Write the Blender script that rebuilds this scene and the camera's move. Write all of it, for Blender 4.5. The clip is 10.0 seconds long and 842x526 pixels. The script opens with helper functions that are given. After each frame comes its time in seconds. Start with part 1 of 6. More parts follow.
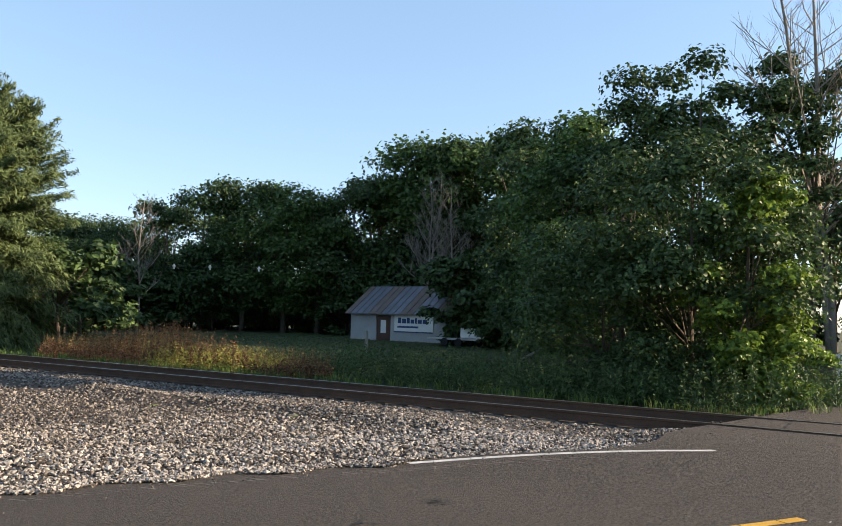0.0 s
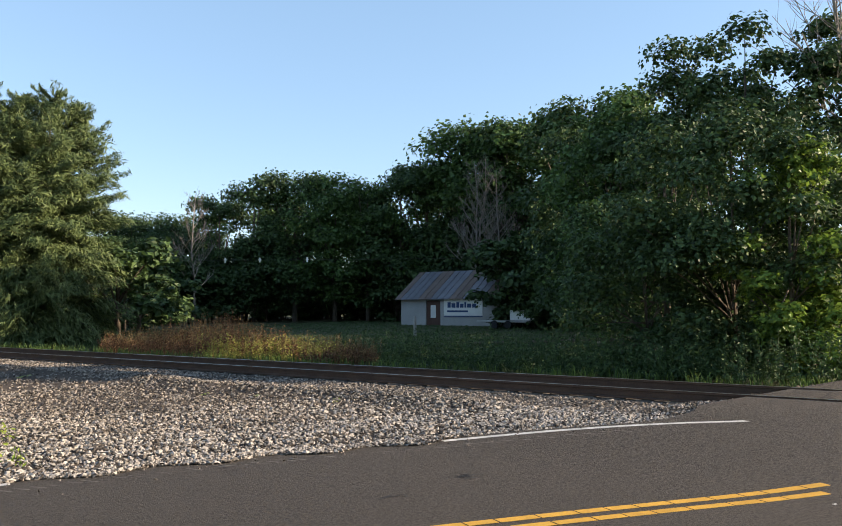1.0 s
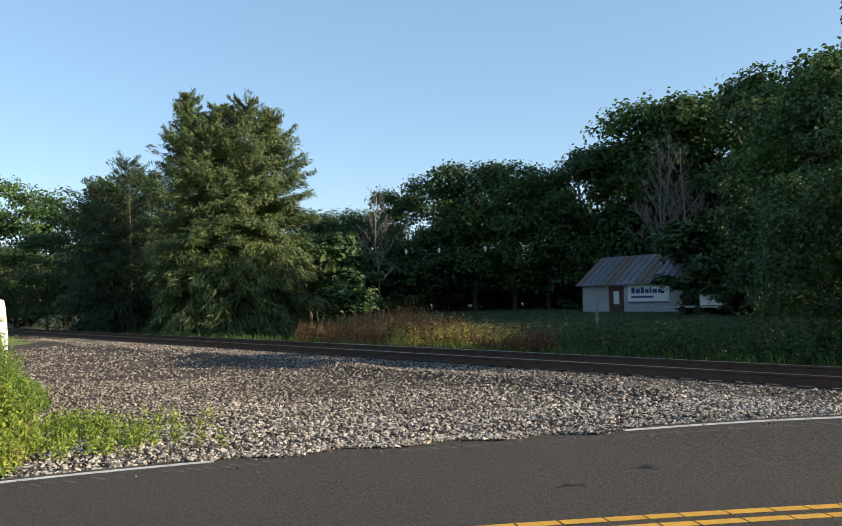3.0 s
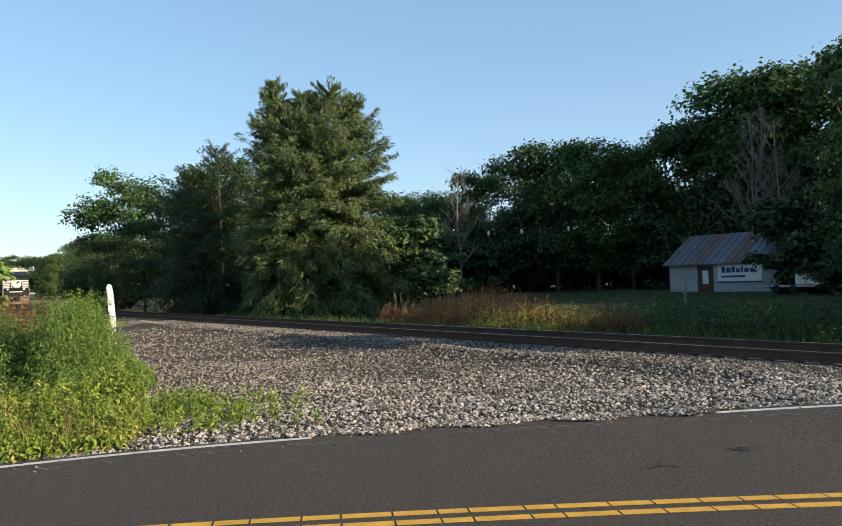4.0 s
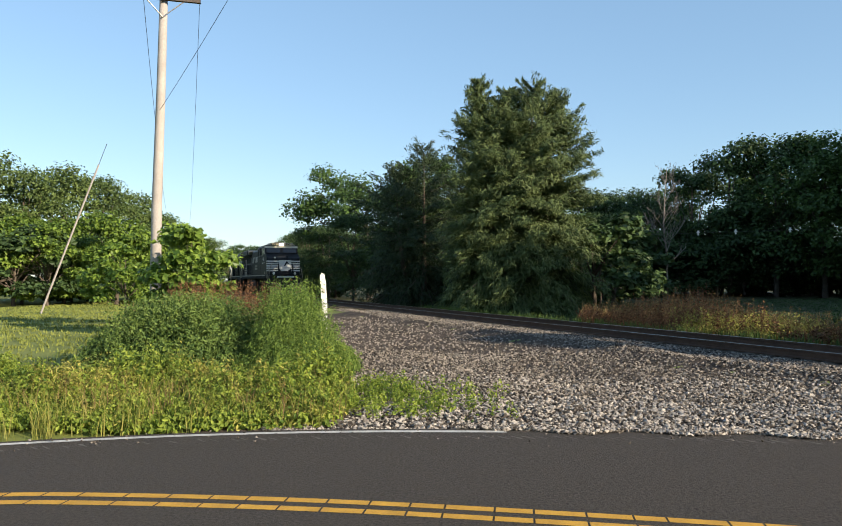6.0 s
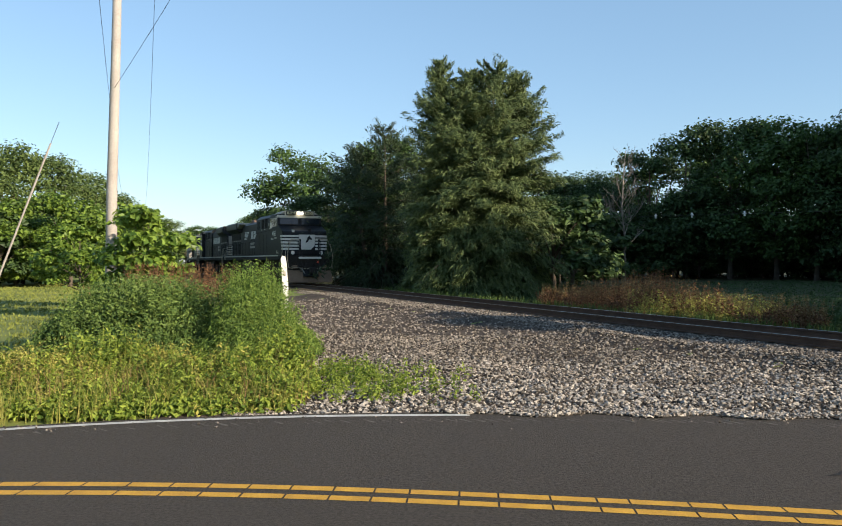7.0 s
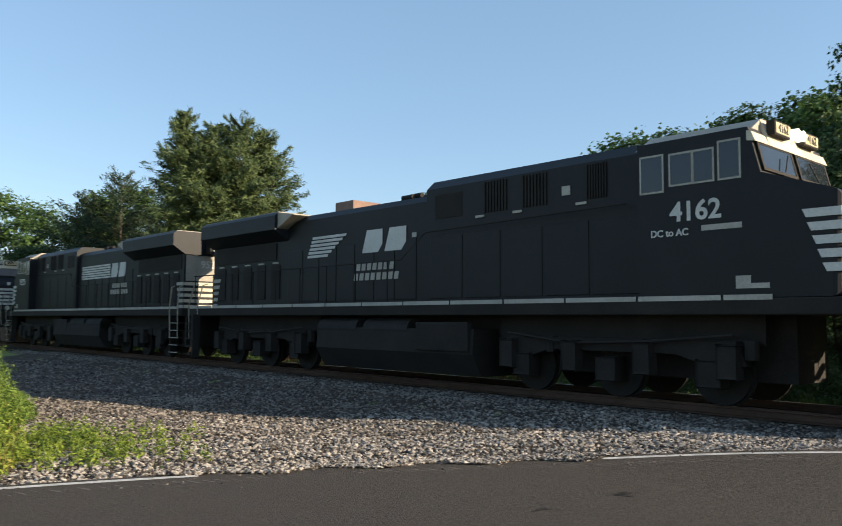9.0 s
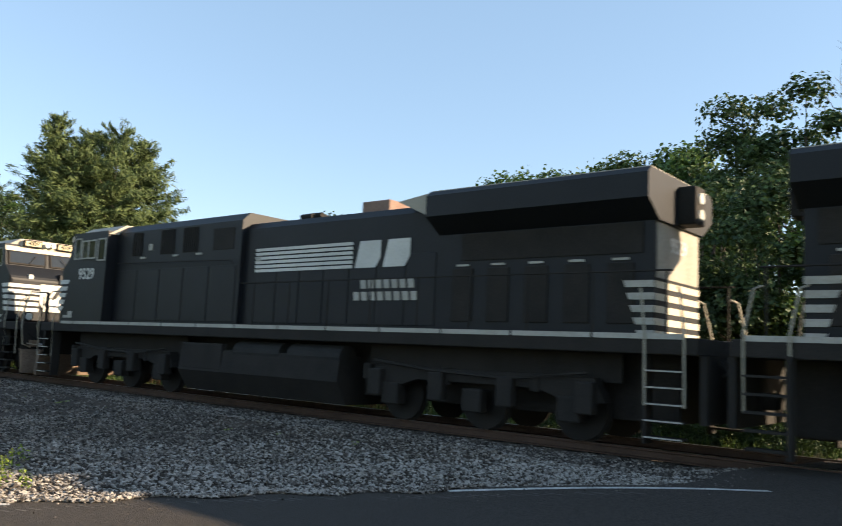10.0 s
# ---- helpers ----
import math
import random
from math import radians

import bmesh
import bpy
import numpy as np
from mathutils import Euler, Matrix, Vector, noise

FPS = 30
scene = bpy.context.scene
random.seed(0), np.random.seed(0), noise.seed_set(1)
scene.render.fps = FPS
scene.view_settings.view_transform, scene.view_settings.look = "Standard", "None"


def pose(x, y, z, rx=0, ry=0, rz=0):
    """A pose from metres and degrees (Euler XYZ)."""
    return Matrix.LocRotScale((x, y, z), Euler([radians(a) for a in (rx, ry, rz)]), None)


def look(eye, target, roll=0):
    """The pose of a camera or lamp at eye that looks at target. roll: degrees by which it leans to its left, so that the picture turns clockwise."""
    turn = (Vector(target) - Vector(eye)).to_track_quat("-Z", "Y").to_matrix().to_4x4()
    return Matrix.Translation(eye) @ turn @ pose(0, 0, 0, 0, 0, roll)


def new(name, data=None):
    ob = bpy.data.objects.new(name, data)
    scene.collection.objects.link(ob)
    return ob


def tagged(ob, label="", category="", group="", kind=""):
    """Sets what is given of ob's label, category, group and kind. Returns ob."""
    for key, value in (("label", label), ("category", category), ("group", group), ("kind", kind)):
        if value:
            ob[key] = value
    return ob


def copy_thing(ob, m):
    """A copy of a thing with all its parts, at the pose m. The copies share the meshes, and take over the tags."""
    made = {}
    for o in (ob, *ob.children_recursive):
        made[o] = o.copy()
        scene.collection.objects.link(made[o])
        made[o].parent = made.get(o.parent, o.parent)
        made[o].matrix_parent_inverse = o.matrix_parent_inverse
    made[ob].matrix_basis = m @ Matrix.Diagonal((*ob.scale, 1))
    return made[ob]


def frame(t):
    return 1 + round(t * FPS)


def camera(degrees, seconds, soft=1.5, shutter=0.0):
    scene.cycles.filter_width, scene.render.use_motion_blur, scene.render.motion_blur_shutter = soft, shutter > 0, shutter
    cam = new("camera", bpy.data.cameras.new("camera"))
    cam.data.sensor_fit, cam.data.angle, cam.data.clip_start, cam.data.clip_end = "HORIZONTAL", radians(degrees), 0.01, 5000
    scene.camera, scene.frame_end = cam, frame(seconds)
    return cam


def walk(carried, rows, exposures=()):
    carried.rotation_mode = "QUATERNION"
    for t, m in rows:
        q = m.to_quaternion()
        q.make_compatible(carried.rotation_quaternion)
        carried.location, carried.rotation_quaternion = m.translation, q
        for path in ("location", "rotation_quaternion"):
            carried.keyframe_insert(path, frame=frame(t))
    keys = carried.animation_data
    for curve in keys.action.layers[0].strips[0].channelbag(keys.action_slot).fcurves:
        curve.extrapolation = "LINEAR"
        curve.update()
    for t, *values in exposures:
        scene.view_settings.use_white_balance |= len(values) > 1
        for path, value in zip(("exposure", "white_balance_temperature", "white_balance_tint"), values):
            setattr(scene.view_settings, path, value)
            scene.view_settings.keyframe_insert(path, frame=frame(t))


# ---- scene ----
cam = camera(56.71, 10.0, soft=1.0, shutter=0.06)

# seconds, x, y, z, yaw, pitch, lean
PATH = (
    (0.0, -0.08, 0.53, 1.80, -36.12, 4.14, 1.68),
    (0.5, -0.03, 0.21, 1.79, -33.89, 4.04, 1.04),
    (1.0, -0.00, 0.11, 1.78, -32.37, 3.00, -0.44),
    (1.5, -0.03, -0.00, 1.77, -32.40, 3.67, -0.72),
    (2.0, 0.07, 0.04, 1.76, -28.74, 3.75, -0.67),
    (2.5, 0.15, 0.15, 1.74, -23.82, 3.57, -1.08),
    (2.7, 0.15, 0.17, 1.76, -21.78, 2.25, -1.19),
    (3.8, -0.04, -0.12, 1.76, -14.22, 3.22, -2.07),
    (4.0, -0.01, -0.02, 1.78, -13.20, 1.19, -2.03),
    (4.5, 0.01, 0.00, 1.77, -9.38, 1.46, -2.36),
    (5.0, 0.01, 0.09, 1.75, -2.24, 0.39, -0.74),
    (5.5, -0.02, 0.04, 1.76, -0.00, 0.80, -0.07),
    (5.7, -0.01, -0.01, 1.76, 0.99, 1.23, -0.10),
    (6.8, -0.08, -0.08, 1.80, 1.59, 0.36, 0.02),
    (7.0, -0.06, 0.00, 1.79, -1.55, -0.13, 0.06),
    (7.5, 0.02, 0.04, 1.79, -5.94, 1.40, 0.08),
    (8.0, 0.03, 0.02, 1.79, -6.48, 2.32, -0.01),
    (8.5, 0.07, -0.10, 1.77, -9.29, 3.76, -0.24),
    (9.0, 0.05, -0.10, 1.74, -19.98, 4.24, 0.36),
    (9.1, -0.08, -0.11, 1.72, -26.91, 4.11, 1.38),
    (9.2, 0.12, 0.03, 1.72, -34.16, 4.49, 1.64),
    (9.3, -0.02, -0.15, 1.72, -40.77, 4.67, 1.76),
    (9.4, -0.03, -0.20, 1.73, -46.25, 4.97, 2.20),
    (9.5, 0.05, -0.18, 1.75, -50.01, 5.08, 2.72),
    (9.6, 0.13, -0.22, 1.75, -48.62, 5.74, 3.67),
    (9.8, 0.27, -0.33, 1.73, -39.20, 5.96, 3.57),
    (10.0, 0.49, -0.13, 1.74, -28.05, 6.48, 2.63),
)
walk(cam, [(t, pose(x, y, z, 90 + p, 0, w) @ pose(0, 0, 0, 0, 0, r)) for t, x, y, z, w, p, r in PATH],
     exposures=((0.0, 1.4, 6700, 15), (2.0, 1.2, 6500, 12), (4.0, 1.0, 6350, 10), (8.5, 0.97, 6350, 10), (9.0, 1.0, 6500, 11), (9.4, 1.3, 7000, 15), (10.0, 1.4, 7000, 14)))

# ---- light ----
SUN_AZ, SUN_EL = -125.0, 18.5  # degrees, left of straight ahead; above the horizon
world = bpy.data.worlds.new("world")
scene.world = world
world.use_nodes = True
wn = world.node_tree
wn.nodes.clear()
sky = wn.nodes.new("ShaderNodeTexSky")
sky.sky_type, sky.sun_disc = "NISHITA", False
sky.sun_elevation, sky.sun_rotation = radians(SUN_EL), radians(-SUN_AZ)
sky.altitude, sky.air_density, sky.dust_density, sky.ozone_density = 200, 1.0, 0.6, 1.4
bg = wn.nodes.new("ShaderNodeBackground")
bg.inputs["Strength"].default_value = 0.115
wo = wn.nodes.new("ShaderNodeOutputWorld")
haze = wn.nodes.new("ShaderNodeMixRGB")   # thin even summer haze over the clear sky
haze.inputs["Fac"].default_value = 0.45
haze.inputs["Color2"].default_value = (1.30, 2.25, 3.30, 1)
wn.links.new(sky.outputs[0], haze.inputs["Color1"])
wn.links.new(haze.outputs[0], bg.inputs["Color"])
wn.links.new(bg.outputs[0], wo.inputs["Surface"])
sun = new("sun", bpy.data.lights.new("sun", "SUN"))
sun.data.energy, sun.data.angle, sun.data.color = 5.0, radians(0.53), (1.0, 0.83, 0.60)
ce = math.cos(radians(SUN_EL))
to_sun = Vector((-math.sin(radians(SUN_AZ)) * ce, math.cos(radians(SUN_AZ)) * ce, math.sin(radians(SUN_EL))))
sun.matrix_basis = look(to_sun * 50, (0, 0, 0))

# ---- materials ----
MATS = {}


def mat(name, c1, c2, rough=0.8, scale=6.0, fine=60.0, bump=0.15, metal=0.0, spread=0.25, translucent=0.0, rand=0.0, island=0.0, spec=0.3, detail=6.0):
    """A surface of two colours mixed by coarse and fine noise, with relief."""
    if name in MATS:
        return MATS[name]
    m = bpy.data.materials.new(name)
    m.use_nodes = True
    nt = m.node_tree
    b = nt.nodes["Principled BSDF"]
    co = nt.nodes.new("ShaderNodeTexCoord")
    n1 = nt.nodes.new("ShaderNodeTexNoise")
    n1.inputs["Scale"].default_value, n1.inputs["Detail"].default_value = scale, detail
    n2 = nt.nodes.new("ShaderNodeTexNoise")
    n2.inputs["Scale"].default_value, n2.inputs["Detail"].default_value = fine, 4
    for n in (n1, n2):
        nt.links.new(co.outputs["Object"], n.inputs["Vector"])
    mixn = nt.nodes.new("ShaderNodeMath")
    mixn.operation = "MULTIPLY_ADD"
    mixn.inputs[1].default_value = 0.45
    nt.links.new(n2.outputs["Fac"], mixn.inputs[0])
    half = nt.nodes.new("ShaderNodeMath")
    half.operation = "MULTIPLY"
    half.inputs[1].default_value = 0.55
    nt.links.new(n1.outputs["Fac"], half.inputs[0])
    nt.links.new(half.outputs[0], mixn.inputs[2])
    fac = mixn.outputs[0]
    if rand or island:
        src = nt.nodes.new("ShaderNodeObjectInfo").outputs["Random"] if rand else nt.nodes.new("ShaderNodeNewGeometry").outputs["Random Per Island"]
        ad = nt.nodes.new("ShaderNodeMath")
        ad.operation = "MULTIPLY_ADD"
        ad.inputs[1].default_value = rand or island
        nt.links.new(src, ad.inputs[0])
        sb = nt.nodes.new("ShaderNodeMath")
        sb.operation = "SUBTRACT"
        sb.inputs[1].default_value = (rand or island) / 2
        nt.links.new(fac, sb.inputs[0])
        nt.links.new(sb.outputs[0], ad.inputs[2])
        fac = ad.outputs[0]
    ramp = nt.nodes.new("ShaderNodeValToRGB")
    ramp.color_ramp.elements[0].position, ramp.color_ramp.elements[1].position = 0.5 - spread, 0.5 + spread
    ramp.color_ramp.elements[0].color, ramp.color_ramp.elements[1].color = (*c1, 1), (*c2, 1)
    nt.links.new(fac, ramp.inputs["Fac"])
    nt.links.new(ramp.outputs["Color"], b.inputs["Base Color"])
    b.inputs["Roughness"].default_value, b.inputs["Metallic"].default_value = rough, metal
    b.inputs["Specular IOR Level"].default_value = spec
    if bump:
        bp = nt.nodes.new("ShaderNodeBump")
        bp.inputs["Strength"].default_value, bp.inputs["Distance"].default_value = bump, 0.02
        nt.links.new(n2.outputs["Fac"], bp.inputs["Height"])
        nt.links.new(bp.outputs["Normal"], b.inputs["Normal"])
    if translucent:
        tr = nt.nodes.new("ShaderNodeBsdfTranslucent")
        nt.links.new(ramp.outputs["Color"], tr.inputs["Color"])
        mx = nt.nodes.new("ShaderNodeMixShader")
        mx.inputs[0].default_value = translucent
        nt.links.new(b.outputs[0], mx.inputs[1])
        nt.links.new(tr.outputs[0], mx.inputs[2])
        nt.links.new(mx.outputs[0], nt.nodes["Material Output"].inputs["Surface"])
    MATS[name] = m
    return m


ASPHALT = mat("asphalt", (0.01768, 0.01496, 0.01258), (0.08704, 0.07412, 0.06256), 0.9, 34.0, 150, 1.0, spread=0.15)
TAR = mat("tar", (0.012, 0.0112, 0.0104), (0.028, 0.0264, 0.024), 0.7, 5, 60, 0.3)
WHITE_LINE = mat("white_line_paint", (0.2805, 0.272, 0.255), (0.612, 0.595, 0.561), 0.7, 5, 60, 0.3, spread=0.2)
YELLOW_LINE = mat("yellow_line_paint", (0.357, 0.1955, 0.0255), (0.6375, 0.357, 0.0425), 0.7, 5, 60, 0.3, spread=0.2)
# rough field grass, darker than the lawn: the trees' shade is in its colour
SHADED_FIELD = mat("rough_field_grass", (0.022, 0.03, 0.012), (0.075, 0.08, 0.03), 0.95, 0.5, 14, 0.6, spread=0.2)
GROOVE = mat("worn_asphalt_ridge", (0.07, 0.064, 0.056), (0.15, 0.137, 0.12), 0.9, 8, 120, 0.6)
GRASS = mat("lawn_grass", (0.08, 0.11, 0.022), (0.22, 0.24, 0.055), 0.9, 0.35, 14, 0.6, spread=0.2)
# bed darker than its stones, giving the gaps their shade by colour
GRAVEL_BED = mat("gravel_bed", (0.02592, 0.01872, 0.01368), (0.09, 0.06624, 0.04896), 0.95, 1.2, 26, 0.9, spread=0.16)
STONE = mat("ballast_stone", (0.048, 0.04, 0.0336), (0.376, 0.34, 0.3), 0.9, 0.45, 25, 0.3, island=0.85)
STONE_BROWN = mat("dusty_brown_stone", (0.042, 0.036, 0.03), (0.275, 0.24, 0.205), 0.92, 0.45, 25, 0.3, island=0.8)
STONE_DARK = mat("dark_ballast", (0.0196, 0.01512, 0.01232), (0.0784, 0.06272, 0.05152), 0.92, 0.7, 25, 0.3, island=0.7)
STONE_ONE = mat("loose_stone", (0.0585, 0.04836, 0.04056), (0.312, 0.2847, 0.2535), 0.9, 3, 25, 0.3, rand=0.8)
RAIL_STEEL = mat("rail_rust", (0.05, 0.03, 0.022), (0.13, 0.075, 0.05), 0.75, 3, 40, 0.3, metal=0.3)
RAIL_TOP = mat("rail_head_polished", (0.3, 0.29, 0.28), (0.5, 0.49, 0.47), 0.3, 3, 40, 0.05, metal=0.9)
TIE = mat("tie_wood", (0.035, 0.027, 0.02), (0.1, 0.08, 0.06), 0.9, 3, 30, 0.5, rand=0.4)
BARK = mat("bark", (0.045, 0.035, 0.027), (0.14, 0.115, 0.09), 0.95, 2, 22, 0.7)
DEADWOOD = mat("dead_wood", (0.12, 0.1, 0.085), (0.28, 0.25, 0.21), 0.9, 2, 22, 0.5)
LEAF_OAK = mat("leaf_oak", (0.0315, 0.063, 0.018), (0.099, 0.171, 0.0405), 0.55, 0.22, 5, 0, translucent=0.3, island=0.5)
LEAF_DARK = mat("leaf_dark", (0.02312, 0.04625, 0.01665), (0.074, 0.1249, 0.037), 0.6, 0.2, 5, 0, translucent=0.22, island=0.5)
LEAF_MID = mat("leaf_mid", (0.046, 0.0782, 0.023), (0.1472, 0.2024, 0.0552), 0.6, 0.22, 5, 0, translucent=0.3, island=0.5)
LEAF_BRIGHT = mat("leaf_bright", (0.0525, 0.1, 0.0175), (0.225, 0.325, 0.05), 0.5, 0.3, 5, 0, translucent=0.38, island=0.5)
LEAF_MULBERRY = mat("leaf_mulberry", (0.065, 0.125, 0.02), (0.24, 0.34, 0.055), 0.45, 0.3, 5, 0, translucent=0.4, island=0.5)
NEEDLE = mat("spruce_needles", (0.036, 0.062, 0.02), (0.125, 0.165, 0.058), 0.65, 0.5, 6, 0, translucent=0.2, island=0.5)
WEED = mat("weed_leaf", (0.0693, 0.1238, 0.01683), (0.2871, 0.3515, 0.05148), 0.6, 0.7, 8, 0, translucent=0.35, island=0.5)
WEED_YELLOW = mat("yellowing_weed_leaf", (0.142, 0.153, 0.02731), (0.437, 0.4042, 0.09832), 0.6, 0.7, 8, 0, translucent=0.35, island=0.7)
WEED_DARK = mat("weed_leaf_dark", (0.0391, 0.0828, 0.0184), (0.161, 0.23, 0.05175), 0.6, 0.7, 8, 0, translucent=0.3, island=0.5)
WEED_FERN = mat("feathery_weed_leaf", (0.045, 0.095, 0.018), (0.185, 0.265, 0.05), 0.6, 0.7, 8, 0, translucent=0.3, island=0.6)
WEED_DRY = mat("dry_stalk", (0.12, 0.075, 0.03), (0.27, 0.19, 0.085), 0.8, 0.7, 8, 0, translucent=0.25, island=0.6)
DOCK_RED = mat("red_dock_stalk", (0.07, 0.03, 0.015), (0.23, 0.125, 0.06), 0.8, 0.7, 8, 0, translucent=0.25, island=0.6)
GRASS_BLADE = mat("grass_blade", (0.126, 0.153, 0.027), (0.342, 0.315, 0.081), 0.6, 0.5, 8, 0, translucent=0.35, island=0.6)
POLE_WOOD = mat("pole_wood", (0.248, 0.224, 0.208), (0.416, 0.388, 0.368), 0.85, 1.5, 20, 0.4)
GREY_METAL = mat("galvanised_metal", (0.3, 0.3, 0.3), (0.5, 0.5, 0.5), 0.45, 3, 30, 0.05, metal=0.7)
WHITE_PAINT = mat("white_paint", (0.54, 0.54, 0.513), (0.72, 0.72, 0.693), 0.6, 2, 30, 0.1)
SHED_WALL = mat("shed_block_wall", (0.256, 0.256, 0.248), (0.4, 0.4, 0.392), 0.85, 0.9, 20, 0.3)
SHED_ROOF = mat("shed_metal_roof", (0.08, 0.08, 0.09), (0.22, 0.22, 0.245), 0.6, 0.7, 12, 0.2, metal=0.2)
SHED_RUST = mat("shed_roof_rust", (0.085, 0.06, 0.05), (0.2, 0.155, 0.135), 0.8, 0.9, 12, 0.2)
DOOR_BROWN = mat("brown_door", (0.05, 0.025, 0.02), (0.1, 0.05, 0.035), 0.6, 2, 25, 0.1)
SIGN_BLUE = mat("sign_blue", (0.015, 0.04, 0.11), (0.03, 0.07, 0.18), 0.5, 3, 30, 0)
LOCO_BLACK = mat("loco_black_paint", (0.006084, 0.007098, 0.009126), (0.01622, 0.01724, 0.02028), 0.5, 0.9, 30, 0.06, spec=0.22)
LOCO_DIRT = mat("loco_grimy_steel", (0.0104, 0.00936, 0.00832), (0.03328, 0.02808, 0.02392), 0.85, 1.6, 30, 0.3)
LOCO_ROOF = mat("loco_roof_dust", (0.255, 0.2295, 0.187), (0.408, 0.3655, 0.306), 0.6, 1.2, 30, 0.1)
LOCO_WHITE = mat("loco_white_paint", (0.42, 0.41, 0.38), (0.68, 0.66, 0.62), 0.55, 1.5, 25, 0.05)
LOCO_CREAM = mat("loco_cream_band", (0.4, 0.35, 0.26), (0.64, 0.57, 0.45), 0.6, 1.5, 25, 0.05)
SILL_STRIPE = mat("sill_stripe", (0.26, 0.24, 0.2), (0.5, 0.47, 0.42), 0.7, 1.5, 25, 0.05)
PLOW = mat("rusty_plow", (0.09, 0.06, 0.04), (0.3, 0.21, 0.15), 0.8, 1.4, 18, 0.2)
HANDRAIL = mat("handrail_paint", (0.2, 0.175, 0.13), (0.44, 0.39, 0.3), 0.6, 2, 25, 0)
DARK_GLASS = mat("cab_glass", (0.012, 0.016, 0.02), (0.02, 0.026, 0.032), 0.06, 2, 5, 0, spec=0.5)
LENS = mat("lamp_lens", (0.55, 0.55, 0.5), (0.7, 0.7, 0.65), 0.15, 2, 5, 0, spec=0.8)
RED_LENS = mat("red_lens", (0.4, 0.04, 0.02), (0.6, 0.08, 0.04), 0.3, 2, 5, 0)
CAR_GREY = mat("hopper_grey", (0.3, 0.3, 0.28), (0.48, 0.47, 0.44), 0.7, 1, 20, 0.1)
FLAG_RED = mat("flag_red", (0.4, 0.02, 0.02), (0.6, 0.04, 0.03), 0.8, 3, 25, 0)
WIRE = mat("wire_dark", (0.03, 0.03, 0.03), (0.07, 0.07, 0.07), 0.6, 3, 25, 0)
GLOW = bpy.data.materials.new("headlight_glow")
GLOW.use_nodes = True
GLOW.node_tree.nodes["Principled BSDF"].inputs["Emission Color"].default_value = (1, 0.93, 0.75, 1)
GLOW.node_tree.nodes["Principled BSDF"].inputs["Emission Strength"].default_value = 2.5


# ---- mesh helpers ----
def thing(name, label, category, group="", kind=""):
    return tagged(new(name), label, category, group, kind)


def part(name, bm, material, parent=None, label="", smooth=False):
    me = bpy.data.meshes.new(name)
    bm.to_mesh(me)
    bm.free()
    if smooth:
        me.polygons.foreach_set("use_smooth", [True] * len(me.polygons))
    return link(name, me, material, parent, label)


def link(name, me, material, parent=None, label=""):
    if material and not me.materials:
        me.materials.append(material)
    ob = new(name, me)
    if parent:
        ob.parent = parent
    if label:
        ob["label"] = label
    return ob


def mesh_np(name, verts, faces):
    """A mesh from arrays: verts (n, 3), faces (m, k), all with k corners."""
    me = bpy.data.meshes.new(name)
    verts, faces = np.asarray(verts, np.float32), np.asarray(faces, np.int32)
    m, k = faces.shape
    me.vertices.add(len(verts))
    me.vertices.foreach_set("co", verts.ravel())
    me.loops.add(m * k)
    me.loops.foreach_set("vertex_index", faces.ravel())
    me.polygons.add(m)
    me.polygons.foreach_set("loop_start", np.arange(0, m * k, k, dtype=np.int32))
    me.polygons.foreach_set("loop_total", np.full(m, k, np.int32))
    me.polygons.foreach_set("use_smooth", np.zeros(m, bool))
    me.update(calc_edges=True)
    return me


def box(bm, x0, x1, y0, y1, z0, z1, bevel=0.0):
    g = bmesh.ops.create_cube(bm, size=1.0)
    vs = g["verts"]
    for v in vs:
        v.co = Vector(((x0 + x1) / 2 + v.co.x * (x1 - x0), (y0 + y1) / 2 + v.co.y * (y1 - y0), (z0 + z1) / 2 + v.co.z * (z1 - z0)))
    if bevel:
        es = list({e for v in vs for e in v.link_edges})
        bmesh.ops.bevel(bm, geom=es, offset=bevel, segments=2, affect="EDGES", profile=0.5)
    return bm


def prism(bm, outline, axis, a, b):
    """Extrude an outline of 2-D points along 'x', 'y' or 'z' from a to b."""
    def at(p, c):
        return {"x": (c, p[0], p[1]), "y": (p[0], c, p[1]), "z": (p[0], p[1], c)}[axis]
    lo, hi = [bm.verts.new(at(p, a)) for p in outline], [bm.verts.new(at(p, b)) for p in outline]
    n = len(outline)
    fs = [bm.faces.new(lo), bm.faces.new(hi[::-1])]
    for i in range(n):
        fs.append(bm.faces.new((lo[i], hi[i], hi[(i + 1) % n], lo[(i + 1) % n])))
    bmesh.ops.recalc_face_normals(bm, faces=fs)
    return bm


